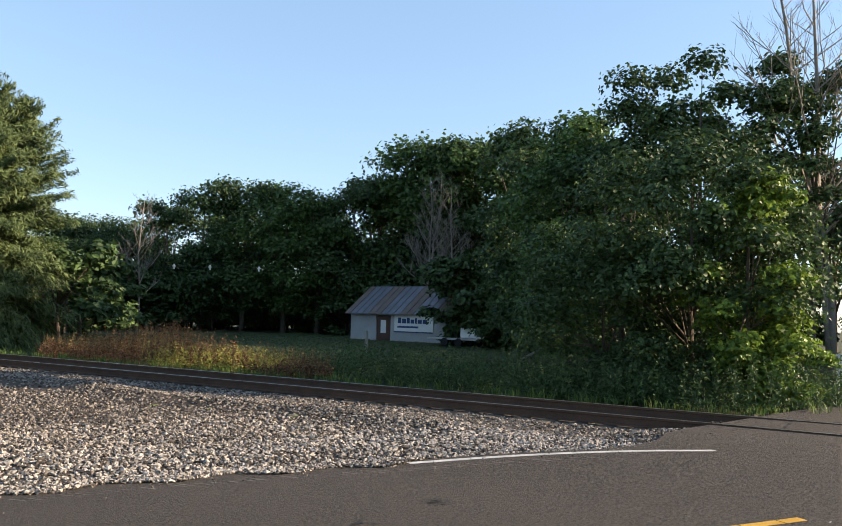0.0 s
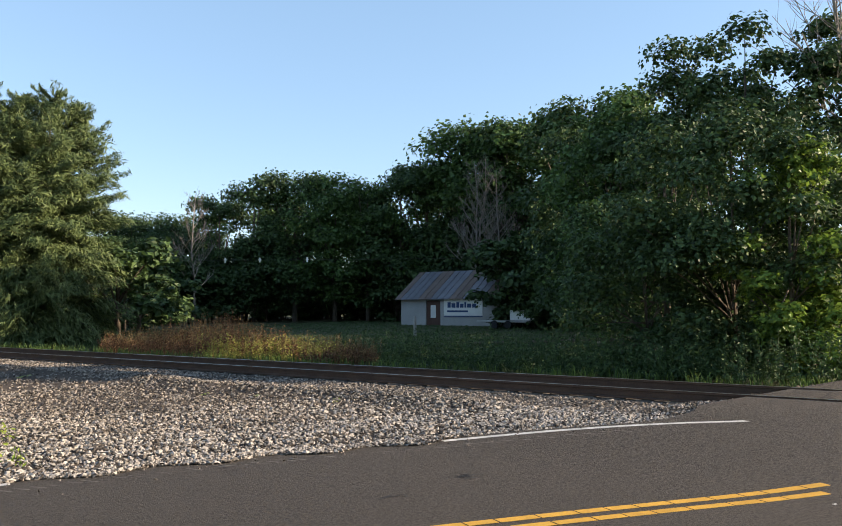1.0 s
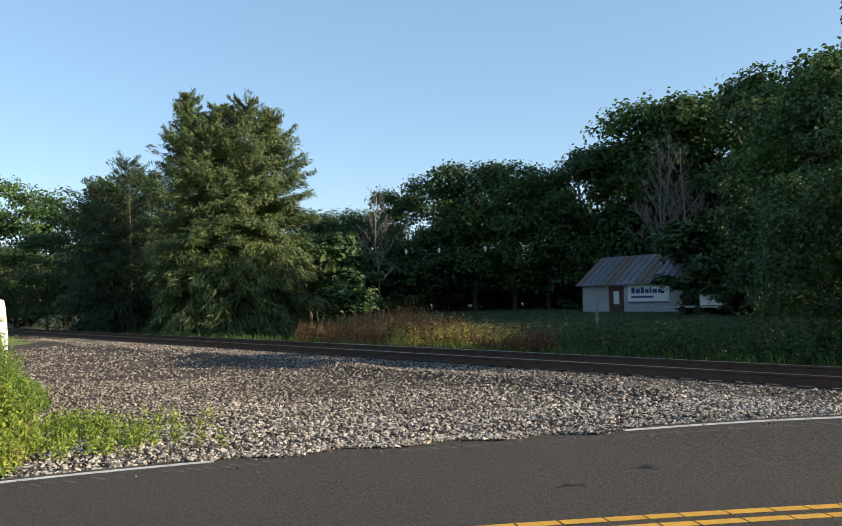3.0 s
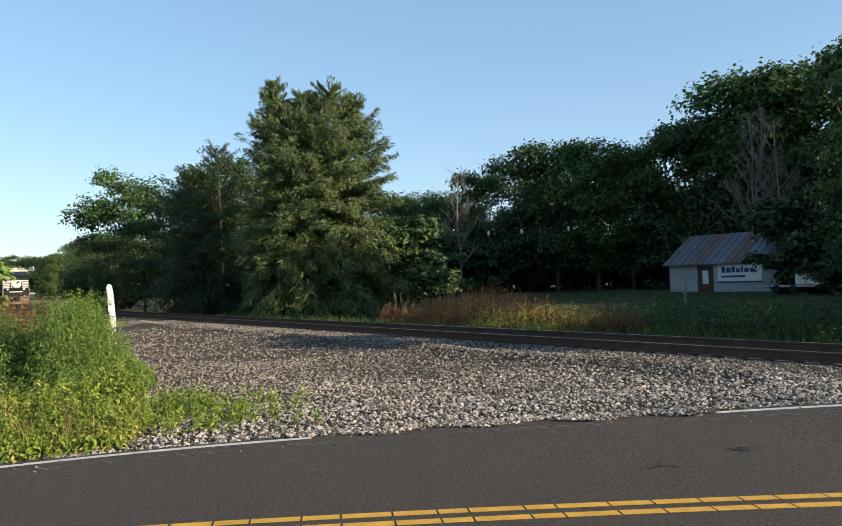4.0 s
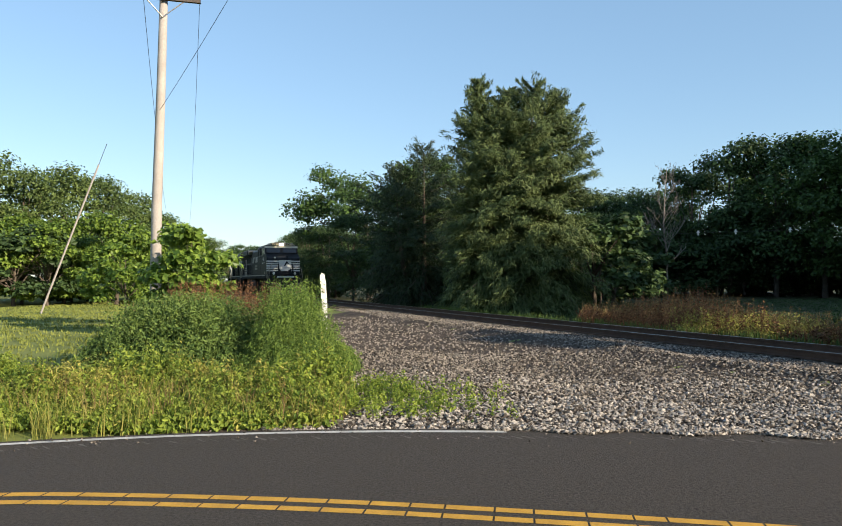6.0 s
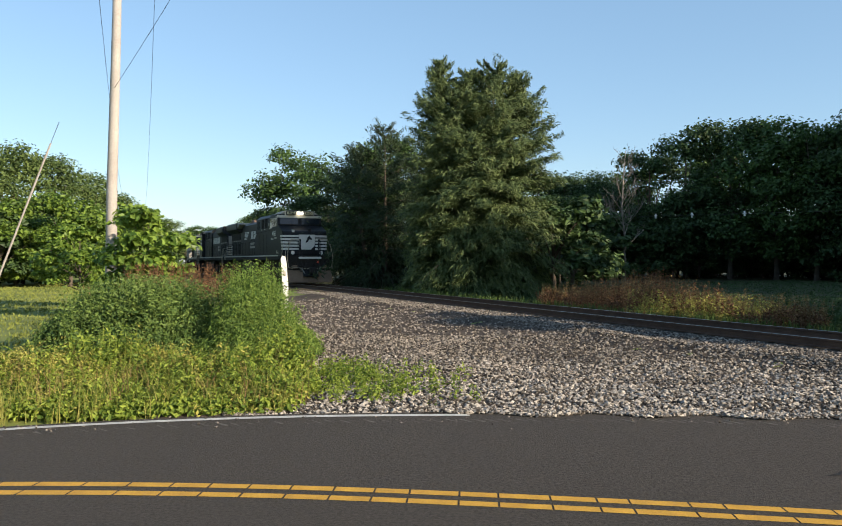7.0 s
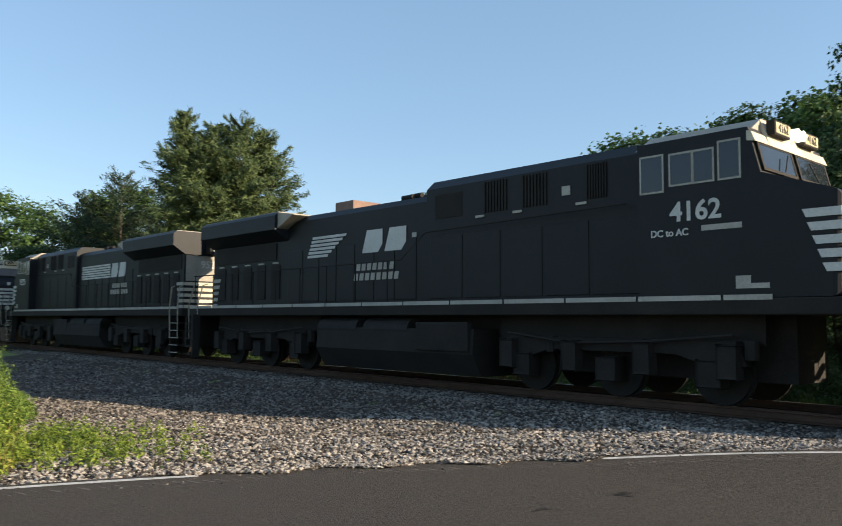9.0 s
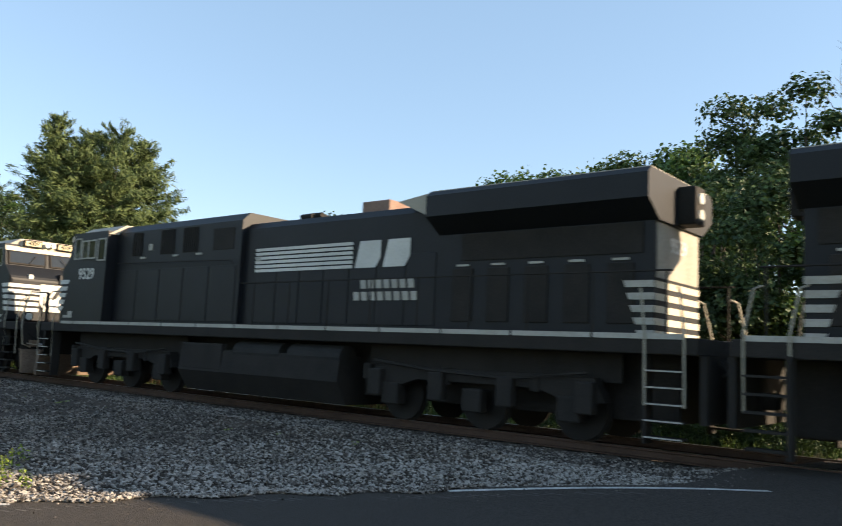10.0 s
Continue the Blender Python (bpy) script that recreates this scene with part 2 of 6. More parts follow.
def tube(bm, points, r0, r1=None, n=6):
    """A tapered tube along points."""
    pts = [Vector(p) for p in points]
    r1 = r0 if r1 is None else r1
    rings = []
    for i, p in enumerate(pts):
        d = (pts[min(i + 1, len(pts) - 1)] - pts[max(i - 1, 0)]).normalized()
        a = d.orthogonal().normalized()
        b = d.cross(a)
        r = r0 + (r1 - r0) * i / max(1, len(pts) - 1)
        rings.append([bm.verts.new(p + (a * math.cos(6.28319 * k / n) + b * math.sin(6.28319 * k / n)) * r) for k in range(n)])
    for q, w in zip(rings, rings[1:]):
        # match the start of the rings, so that the tube does not twist
        o = min(range(n), key=lambda k: (w[k].co - pts[0] - (q[0].co - pts[0])).length)
        for k in range(n):
            bm.faces.new((q[k], q[(k + 1) % n], w[(k + 1 + o) % n], w[(k + o) % n]))
    bm.faces.new(rings[0][::-1])
    bm.faces.new(rings[-1])
    return bm


def cyl(bm, c, axis, r, length, n=14):
    d = {"x": Vector((1, 0, 0)), "y": Vector((0, 1, 0)), "z": Vector((0, 0, 1))}[axis]
    return tube(bm, (Vector(c) - d * length / 2, Vector(c) + d * length / 2), r, r, n)


def text_mesh(name, body, size, material, parent, m, extrude=0.004):
    cu = bpy.data.curves.new(name, "FONT")
    cu.body, cu.size, cu.extrude, cu.align_x, cu.align_y = body, size, extrude, "CENTER", "CENTER"
    cu.offset = size * 0.022
    tmp = bpy.data.objects.new(name, cu)
    me = bpy.data.meshes.new_from_object(tmp)
    bpy.data.objects.remove(tmp)
    me.materials.clear()
    ob = link(name, me, material, parent)
    ob.matrix_basis = m
    return ob


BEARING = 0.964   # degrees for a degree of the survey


def polar(az, d, z=0.0):
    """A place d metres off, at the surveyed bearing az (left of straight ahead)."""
    az = az * BEARING
    return (-math.sin(radians(az)) * d, math.cos(radians(az)) * d, z)


# ---- the line of the track ----
H0, TRACK_D = radians(22.5), 13.9      # heading of the near straight; its distance from the eye
BEND, BEND_A, BEND_B = 0.0018, 60.0, 150.0   # the far bend: turn a metre, where it starts and ends
RAIL_Z = 0.31
N0, U0 = Vector((math.cos(H0), math.sin(H0))), Vector((-math.sin(H0), math.cos(H0)))


def track_at(s):
    """Place and heading (radians) on the centre line, s metres back from the foot of the eye."""
    p = N0 * TRACK_D + U0 * min(s, BEND_A)
    q = min(max(s - BEND_A, 0.0), BEND_B - BEND_A)
    h = H0 - BEND * q
    p = p + Vector((math.cos(H0) - math.cos(h), math.sin(H0) - math.sin(h))) / BEND
    if s > BEND_B:
        p = p + Vector((-math.sin(h), math.cos(h))) * (s - BEND_B)
    return p.x, p.y, h


def off_track(x, y):
    """Signed distance from the centre line: minus on the eye's side. Works on arrays."""
    along = x * U0.x + y * U0.y
    return x * N0.x + y * N0.y - TRACK_D - BEND / 2 * np.clip(along - BEND_A, 0, 150) ** 2


def smooth(a, b, v):
    t = np.clip((v - a) / (b - a), 0, 1)
    return t * t * (3 - 2 * t)


def white_y(x):
    """The white edge line: bends away on both sides."""
    xc = np.clip(x, -7, 9)
    return 9.11 - np.where(x > 0, 0.00348 * xc ** 3, 0.037 * xc ** 2) - 0.45 * np.clip(x - 9, 0, None) + 0.5 * np.clip(x + 7, None, 0)


def edge_y(x):
    """The asphalt's edge, which widens on to the crossing."""
    return white_y(x) + 0.12 + 0.6 * smooth(7.6, 9.6, x) * np.clip(x - 7.6, 0, None)


def yellow_y(x):
    xc = np.clip(x, -3.4, 8)
    return 6.05 - 0.165 * xc - np.where(x > 0, 0.008, 0.024) * xc ** 2 - 0.5 * np.clip(x - 8, 0, None) + 0.12 * np.clip(x + 3.4, None, 0)


def road_z(x, y):
    d = off_track(x, y)
    return 0.285 * smooth(-6.5, -1.6, d) - 0.35 * smooth(2.5, 12, d)


def ground_z(x, y):
    d = off_track(x, y)
    road = smooth(1.2, -0.2, y - edge_y(x)) * smooth(-60, -40, x)
    low = 0.10 * smooth(-7.5, -2.2, d) - 0.40 * smooth(2.2, 7.0, d) + 0.55 * smooth(18, 60, d)
    low = low + 0.10 * smooth(0.5, 3.0, y - white_y(x)) * smooth(-6, -9, d)
    low = low + 0.13 * np.exp(-((d + 3.1 + 0.25 * np.sin(y * 0.9)) / 0.5) ** 2) * smooth(1.0, 3.0, y - edge_y(x))
    return low * (1 - road) + (road_z(x, y) - 0.05) * road


def grid_mesh(name, xs, ys, fz):
    X, Y = np.meshgrid(xs, ys)
    V = np.stack([X.ravel(), Y.ravel(), fz(X, Y).ravel()], 1)
    n, m = len(xs), len(ys)
    i = (np.arange(m - 1)[:, None] * n + np.arange(n - 1)[None]).ravel()
    me = mesh_np(name, V, np.stack([i, i + 1, i + n + 1, i + n], 1))
    me.polygons.foreach_set("use_smooth", np.ones(len(me.polygons), bool))
    return me


def strip_mesh(name, xs, f0, f1, fz, cuts=1):
    rows_ = [f0(xs) + (f1(xs) - f0(xs)) * k / cuts for k in range(cuts + 1)]
    V = np.concatenate([np.stack([xs, r, fz(xs, r)], 1) for r in rows_])
    n = len(xs)
    i = (np.arange(cuts)[:, None] * n + np.arange(n - 1)[None]).ravel()
    me = mesh_np(name, V, np.stack([i, i + 1, i + n + 1, i + n], 1))
    me.polygons.foreach_set("use_smooth", np.ones(len(me.polygons), bool))
    return me


# ---- setting ----
def build_ground():
    near = np.concatenate([-np.geomspace(1500, 42, 14), np.arange(-40, 41, 0.8), np.geomspace(42, 1500, 14)])
    neary = np.concatenate([-np.geomspace(1500, 14, 10), np.arange(-12, 70, 0.8), np.geomspace(72, 1500, 14)])
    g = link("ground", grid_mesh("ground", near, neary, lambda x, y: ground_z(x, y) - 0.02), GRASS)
    # faces beyond the track take the shade-darkened field grass
    g.data.materials.append(SHADED_FIELD)
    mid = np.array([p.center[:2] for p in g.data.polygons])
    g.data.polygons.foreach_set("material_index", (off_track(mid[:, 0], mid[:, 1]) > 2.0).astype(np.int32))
    tagged(g, "rough grassy ground running out to the woods", "ground", kind="structure")
    # bare gravel lot between road and track, its bed dark for the shade between stones
    xs = np.arange(-60, 40, 0.5)
    xs2 = np.arange(-14, 14, 0.3)
    bed = link("gravel_lot", strip_mesh("gravel_lot", xs2, lambda x: edge_y(x) + 0.02, lambda x: edge_y(x) + 30, lambda x, y: ground_z(x, y) + 0.012, 80), GRAVEL_BED)
    me = bed.data
    bm = bmesh.new()
    bm.from_mesh(me)
    dead = []
    for f in bm.faces:
        c = f.calc_center_median()
        d = float(off_track(c.x, c.y))
        # the lot narrows to the left, where the weeds stand
        if d > 3.4 or c.x < -0.32 * (c.y - 8.5) - 2.6 or (c.x > 9 and d > -0.5):
            dead.append(f)
    bmesh.ops.delete(bm, geom=dead, context="FACES")
    for f in bm.faces:
        c = f.calc_center_median()
        f.material_index = 1 if float(off_track(c.x, c.y)) > -2.9 else 0
    bm.to_mesh(me)
    bm.free()
    me.materials.append(STONE_DARK)
    tagged(bed, "grey and tan crushed stone lot beside the track", "gravel", kind="structure")
    road = link("road", strip_mesh("road", xs, lambda x: yellow_y(x) - 3.5, edge_y, road_z, 24), ASPHALT)
    tagged(road, "worn dark asphalt road rising to the crossing", "road", kind="structure")
    far = link("gravel_track_road", strip_mesh("gravel_track_road", np.arange(8, 60, 1.0), lambda x: 36.5 - 0.42 * (x - 14), lambda x: 38.6 - 0.42 * (x - 14), lambda x, y: ground_z(x, y) + 0.03, 3), GRAVEL_BED)
    tagged(far, "pale gravel lane beyond the track", "lane", kind="structure")
    lift = 0.004
    for nm, f, lo, hi, m, a, b in (("white_edge_line", white_y, -0.11, 0.0, WHITE_LINE, -60, 0.75),
                                   ("white_edge_line", white_y, -0.1, 0.0, WHITE_LINE, 5.6, 9.05),
                                   ("yellow_centre_line", yellow_y, -0.06, 0.055, YELLOW_LINE, -60, 7.3),
                                   ("yellow_centre_line", yellow_y, -0.29, -0.175, YELLOW_LINE, -60, 7.0),
                                   ("yellow_centre_line", yellow_y, -0.06, 0.04, YELLOW_LINE, 8.3, 22),
                                   ("yellow_centre_line", yellow_y, -0.3, -0.2, YELLOW_LINE, 9.0, 22)):
        # laid in lengths, cracked across at each joint
        q = np.random.default_rng(int(a * 10 + 900))
        xa = np.arange(a, b, 0.33) + q.uniform(-0.06, 0.06, len(np.arange(a, b, 0.33)))
        xb = np.append(xa[1:], b) - (0.016 if m is YELLOW_LINE else 0.0)
        V = []
        for u, side in ((xa, lo), (xb, lo), (xb, hi), (xa, hi)):
            v = u + (0.03 * side / 0.3 if m is YELLOW_LINE else 0.0)
            V.append(np.stack([v, f(v) + side, road_z(v, f(v) + side) + lift], 1))
        e = link(nm, mesh_np(nm, np.stack(V, 1).reshape(-1, 3), np.arange(4 * len(xa)).reshape(-1, 4)), m)
        tagged(e, ("worn white road line" if m is WHITE_LINE else "worn yellow double centre line"), "road marking", kind="structure")


def build_scuffs():
    """Flaked white paint and small dark patches on the asphalt."""
    r = np.random.default_rng(77)
    for name, label, m, cx, cy, sx, sy, n, size in (("flaked_paint", "scuffed patch of flaked white road paint", WHITE_LINE, 7.4, 3.3, 0.42, 0.25, 420, 0.03),
                                                    ("tar_patch", "small dark tar patch on the asphalt", TAR, 4.75, 6.75, 0.1, 0.05, 26, 0.035),
                                                    ("tar_patch", "small dark tar patch on the asphalt", TAR, 3.65, 6.45, 0.08, 0.04, 20, 0.03)):
        P = r.normal(size=(n, 2)) * (sx, sy) + (cx, cy)
        a = r.uniform(0, 6.283, (n, 5)) * 0.15 + np.arange(5) * 1.2566
        rad = size * r.uniform(0.25, 1.0, (n, 5))
        X, Y = P[:, :1] + np.cos(a) * rad * 1.6, P[:, 1:] + np.sin(a) * rad * 0.7
        Z = road_z(X, Y) + 0.004 + 0.0001 * np.arange(n)[:, None] / n * 30
        me = mesh_np(name, np.stack([X, Y, Z], 2).reshape(-1, 3), np.arange(n * 5).reshape(n, 5))
        tagged(link(name, me, m), label, "road marking", kind="stuff")
    # worn slanting ridges of the rumble strip inside the edge line
    xs = np.arange(-9.0, 7.6, 0.15)
    xs = xs + r.uniform(-0.04, 0.04, len(xs))
    V = []
    for dx, dy in ((0.0, -0.30), (0.022, -0.30), (0.15, -0.45), (0.128, -0.45)):
        y = white_y(xs + dx) + dy + r.uniform(-0.03, 0.03, len(xs))
        V.append(np.stack([xs + dx, y, road_z(xs + dx, y) + 0.004], 1))
    me = mesh_np("rumble_strip", np.stack(V, 1).reshape(-1, 3), np.arange(4 * len(xs)).reshape(-1, 4))
    tagged(link("rumble_strip", me, GROOVE), "worn rumble strip ridges beside the edge line", "road marking", kind="stuff")
    # loose stones strayed on to the asphalt along the edge
    def stray(n, q):
        x = q.uniform(-6, 10, n)
        return np.stack([x, edge_y(x) - np.abs(q.normal(size=n)) * 0.35], 1)
    def spilt(n, q):
        x = q.uniform(0.2, 6.1, n)
        return np.stack([x, white_y(x) + 0.14 - 0.34 * q.uniform(0, 1, n) * smooth(0.2, 1.0, x) * smooth(6.1, 5.2, x) * (0.7 + 0.3 * np.sin(x * 5))], 1)
    V, F = stones(5200, 79, spilt, 0.03, 0.062)
    tagged(link("spilt_stone", mesh_np("spilt_stone", V, F), STONE), "crushed stone spilt over the road's edge line", "gravel", kind="stuff")
    V, F = stones(260, 78, stray, 0.016, 0.055)
    tagged(link("stray_stone", mesh_np("stray_stone", V, F), STONE_BROWN), "stray stones along the road's edge", "gravel", kind="stuff")


def build_track():
    t = thing("railway_track", "single railway track with rusty rails on dark wooden ties", "railway track", kind="structure")
    S = np.concatenate([np.arange(-45, 60, 1.5), np.arange(60, 330, 6.0)])
    prof = ((-0.075, 0), (0.075, 0), (0.075, 0.015), (0.012, 0.035), (0.012, 0.125), (0.036, 0.135), (0.036, 0.172), (-0.036, 0.172), (-0.036, 0.135), (-0.012, 0.125), (-0.012, 0.035), (-0.075, 0.015))
    for side in (-0.755, 0.755):
        V, F, k = [], [], len(prof)
        for s in S:
            x, y, h = track_at(float(s))
            for a, b in prof:
                V.append((x + (side + a) * math.cos(h), y + (side + a) * math.sin(h), RAIL_Z - 0.172 + b))
        for i in range(len(S) - 1):
            for j in range(k):
                F.append((i * k + j, i * k + (j + 1) % k, (i + 1) * k + (j + 1) % k, (i + 1) * k + j))
        me = mesh_np("rail", V, F)
        me.materials.append(RAIL_STEEL)
        me.materials.append(RAIL_TOP)
        me.polygons.foreach_set("material_index", [1 if p % k == 6 else 0 for p in range(len(F))])
        ob = new("rail", me)
        ob.parent = t
    bm = bmesh.new()
    box(bm, -1.3, 1.3, -0.115, 0.115, -0.17, 0.0, 0.015)
    tie_me = bpy.data.meshes.new("tie")
    bm.to_mesh(tie_me)
    bm.free()
    tie_me.materials.append(TIE)
    rnd = random.Random(3)
    for i in range(280):
        s = -38 + i * 0.52
        x, y, h = track_at(s)
        ob = new("tie", tie_me)
        ob.parent = t
        ob.matrix_basis = pose(x, y, RAIL_Z - 0.176 - rnd.uniform(0, 0.012), 0, 0, math.degrees(h) + rnd.uniform(-1.2, 1.2))
    # crossing: flangeway panels that carry the road over the rails
    for lo, hi in ((-0.64, 0.64),):
        V, F = [], []
        ss = np.arange(-8.0, 2.4, 0.4)
        for s in ss:
            x, y, h = track_at(float(s))
            for o in (lo, hi):
                for z in (RAIL_Z - 0.2, RAIL_Z - 0.012):
                    V.append((x + o * math.cos(h), y + o * math.sin(h), z))
        for i in range(len(ss) - 1):
            a, b = i * 4, i * 4 + 4
            F += [(a + 1, a + 3, b + 3, b + 1), (a, a + 1, b + 1, b), (a + 2, b + 2, b + 3, a + 3)]
        e = len(V) - 4
        F += [(0, 2, 3, 1), (e, e + 1, e + 3, e + 2)]
        link("crossing_panel", mesh_np("crossing_panel", V, F), ASPHALT, t)


def stones(n, seed, xy, size, z_off=0.0):
    """n angular stones as one mesh: xy(n) gives the places."""
    r = np.random.default_rng(seed)
    base = np.array([(1, 0, 0), (-1, 0, 0), (0, 1, 0), (0, -1, 0), (0, 0, 1), (0, 0, -1)], float)
    tri = np.array([(0, 2, 4), (2, 1, 4), (1, 3, 4), (3, 0, 4), (2, 0, 5), (1, 2, 5), (3, 1, 5), (0, 3, 5)])
    P = xy(n, r)
    n = len(P)
    V = base[None] * r.uniform(0.55, 1.15, (n, 6, 1)) + r.uniform(-0.3, 0.3, (n, 6, 3))
    V *= (size * r.uniform(0.5, 1.25, (n, 1, 1)) ** 1.2) * r.uniform(0.7, 1.2, (n, 1, 3))
    q = r.normal(size=(n, 4))
    q /= np.linalg.norm(q, axis=1, keepdims=True)
    w, x, y, z = q.T
    M = np.stack([1 - 2 * (y * y + z * z), 2 * (x * y - z * w), 2 * (x * z + y * w), 2 * (x * y + z * w), 1 - 2 * (x * x + z * z), 2 * (y * z - x * w),
                  2 * (x * z - y * w), 2 * (y * z + x * w), 1 - 2 * (x * x + y * y)], 1).reshape(n, 3, 3)
    V = np.einsum("nij,nkj->nki", M, V)
    V[:, :, 2] *= 0.75
    V[:, :, :2] += P[:, None]
    V[:, :, 2] += (ground_z(P[:, 0], P[:, 1]) + z_off + r.uniform(0.0, 0.02, n))[:, None]
    return V.reshape(-1, 3), (tri[None] + 6 * np.arange(n)[:, None, None]).reshape(-1, 3)


def lot_places(y_lo, y_hi, x_lo=-14, x_hi=13):
    def f(n, r):
        x = r.uniform(x_lo, x_hi, n)
        y = white_y(x) + 0.1 + y_lo + (y_hi - y_lo) * r.uniform(0, 1, n) ** 1.15
        d = off_track(x, y)
        edge = -0.32 * (y - 8.5) - 1.9 + 0.8 * np.sin(y * 1.7) * r.uniform(0.2, 1, n)
        keep = (d < -2.75 + 0.25 * np.sin(y * 0.9)) & (x > edge) & ~((x > 8.8) & (y - white_y(x) < 0.25))
        return np.stack([x, y], 1)[keep]
    return f


def build_gravel():
    for i, (n, lo, hi, size) in enumerate(((36000, 0.0, 1.9, 0.031), (15000, 1.2, 4.5, 0.032), (56000, 2.0, 9.0, 0.029), (22000, 8.0, 26.0, 0.04))):
        V, F = stones(n, 10 + i, lot_places(lo, hi), size, 0.015)
        g = link("crushed_stone", mesh_np("crushed_stone", V, F), STONE if i < 2 else STONE_BROWN)
        tagged(g, "loose angular grey crushed stone covering the lot", "gravel", kind="stuff")
    # the stones along the road's edge, one by one
    lot = bpy.data.objects["gravel_lot"]
    r = np.random.default_rng(55)
    shapes = []
    for i in range(6):
        V, F = stones(1, 60 + i, lambda n, q: np.zeros((1, 2)), 0.036)
        V = V - V.mean(0)
        me = mesh_np("stone", V, F)
        me.materials.append(STONE_ONE)
        shapes.append(me)
    for k in range(300):
        x = float(r.uniform(-0.6, 7.4))
        y = float(edge_y(np.array(x))) + 0.04 + 0.9 * float(r.uniform(0, 1)) ** 1.4
        ob = new("stone", shapes[k % 6])
        ob.parent = lot
        ob.matrix_basis = pose(x, y, float(ground_z(np.array(x), np.array(y))) + 0.036, 0, 0, float(r.uniform(0, 360)))
    # ballast between and beside the ties
    def bal(n, r):
        q = r.uniform(-40, 90, n)
        o = r.uniform(-2.9, 2.6, n)
        c = TRACK_D + o + BEND / 2 * np.clip(q - BEND_A, 0, None) ** 2
        keep = ~((q < 2.6) & (q > -8)) & (np.abs(np.abs(o) - 0.755) > 0.1)
        return np.stack([U0.x * q + N0.x * c, U0.y * q + N0.y * c], 1)[keep]
    def shoulder(n, r):
        q, o = r.uniform(2.8, 40, n), r.uniform(-3.4, -0.95, n)
        c = TRACK_D + o
        return np.stack([U0.x * q + N0.x * c, U0.y * q + N0.y * c], 1)
    V, F = stones(26000, 22, shoulder, 0.034, 0.005)
    g = link("track_ballast", mesh_np("track_ballast", V, F), STONE_BROWN)
    tagged(g, "crushed stone shoulder beside the near rail", "ballast", kind="stuff")
    V, F = stones(34000, 21, bal, 0.042, -0.005)
    g = link("track_ballast", mesh_np("track_ballast", V, F), STONE_DARK)
    tagged(g, "dark dusty ballast stones round the ties", "ballast", kind="stuff")


# ---- plants ----
def leaves(P, N, size, r, aspect=0.6, along=None):
    """One folded leaf blade at each place, facing N."""
    n = len(P)
    N = N / np.linalg.norm(N, axis=1, keepdims=True)
    T = np.cross(N, r.normal(size=(n, 3))) if along is None else along - N * np.sum(along * N, 1, keepdims=True)
    T /= np.linalg.norm(T, axis=1, keepdims=True) + 1e-9
    B = np.cross(N, T)
    s = size[:, None]
    V = np.stack([P - T * s * 0.5, P + B * s * aspect * 0.5 + N * s * 0.12, P + T * s * 0.5, P - B * s * aspect * 0.5 + N * s * 0.12], 1)
    return V.reshape(-1, 3)


def quads(n):
    return np.arange(n * 4).reshape(n, 4)


def crown_points(r, h, w, bottom, nblob, n, top_bias=0.0, lean=0.0, lump=(0.10, 0.2)):
    """Leaf places on many lumps that fill an uneven crown."""
    cs, rs = [], []
    while len(cs) < nblob:
        z = bottom + (h - bottom) * r.uniform(0.06, 0.94)
        q = (z - bottom) / (h - bottom)
        wide = w / 2 * (math.sin(math.pi * (0.16 + 0.74 * q)) ** 0.7) * (1 - 0.25 * top_bias * q)
        a, d = r.uniform(0, 6.283), wide * math.sqrt(r.uniform(0.12, 1.0)) * 0.85
        cs.append((math.cos(a) * d + lean * q, math.sin(a) * d, z))
        rs.append(r.uniform(*lump) * min(w, (h - bottom)))
    cs, rs = np.array(cs), np.array(rs)
    i = r.choice(nblob, n, p=rs ** 2 / (rs ** 2).sum())
    D = r.normal(size=(n, 3))
    D /= np.linalg.norm(D, axis=1, keepdims=True)
    D[:, 2] = np.where(D[:, 2] < -0.35, -D[:, 2], D[:, 2])
    wob = 0.75 + 0.35 * np.sin(D[:, 0] * 7 + i) * np.sin(D[:, 1] * 6 + 2 * i) + 0.3 * r.uniform(-1, 1, n)
    P = cs[i] + D * (rs[i] * wob)[:, None] * np.array((1.15, 1.15, 0.8))
    P[:, 2] = np.maximum(P[:, 2], bottom * 0.6)
    return P, D * 0.7 + np.array((0, 0, 0.45)) + r.normal(size=(n, 3)) * 0.45, cs, rs


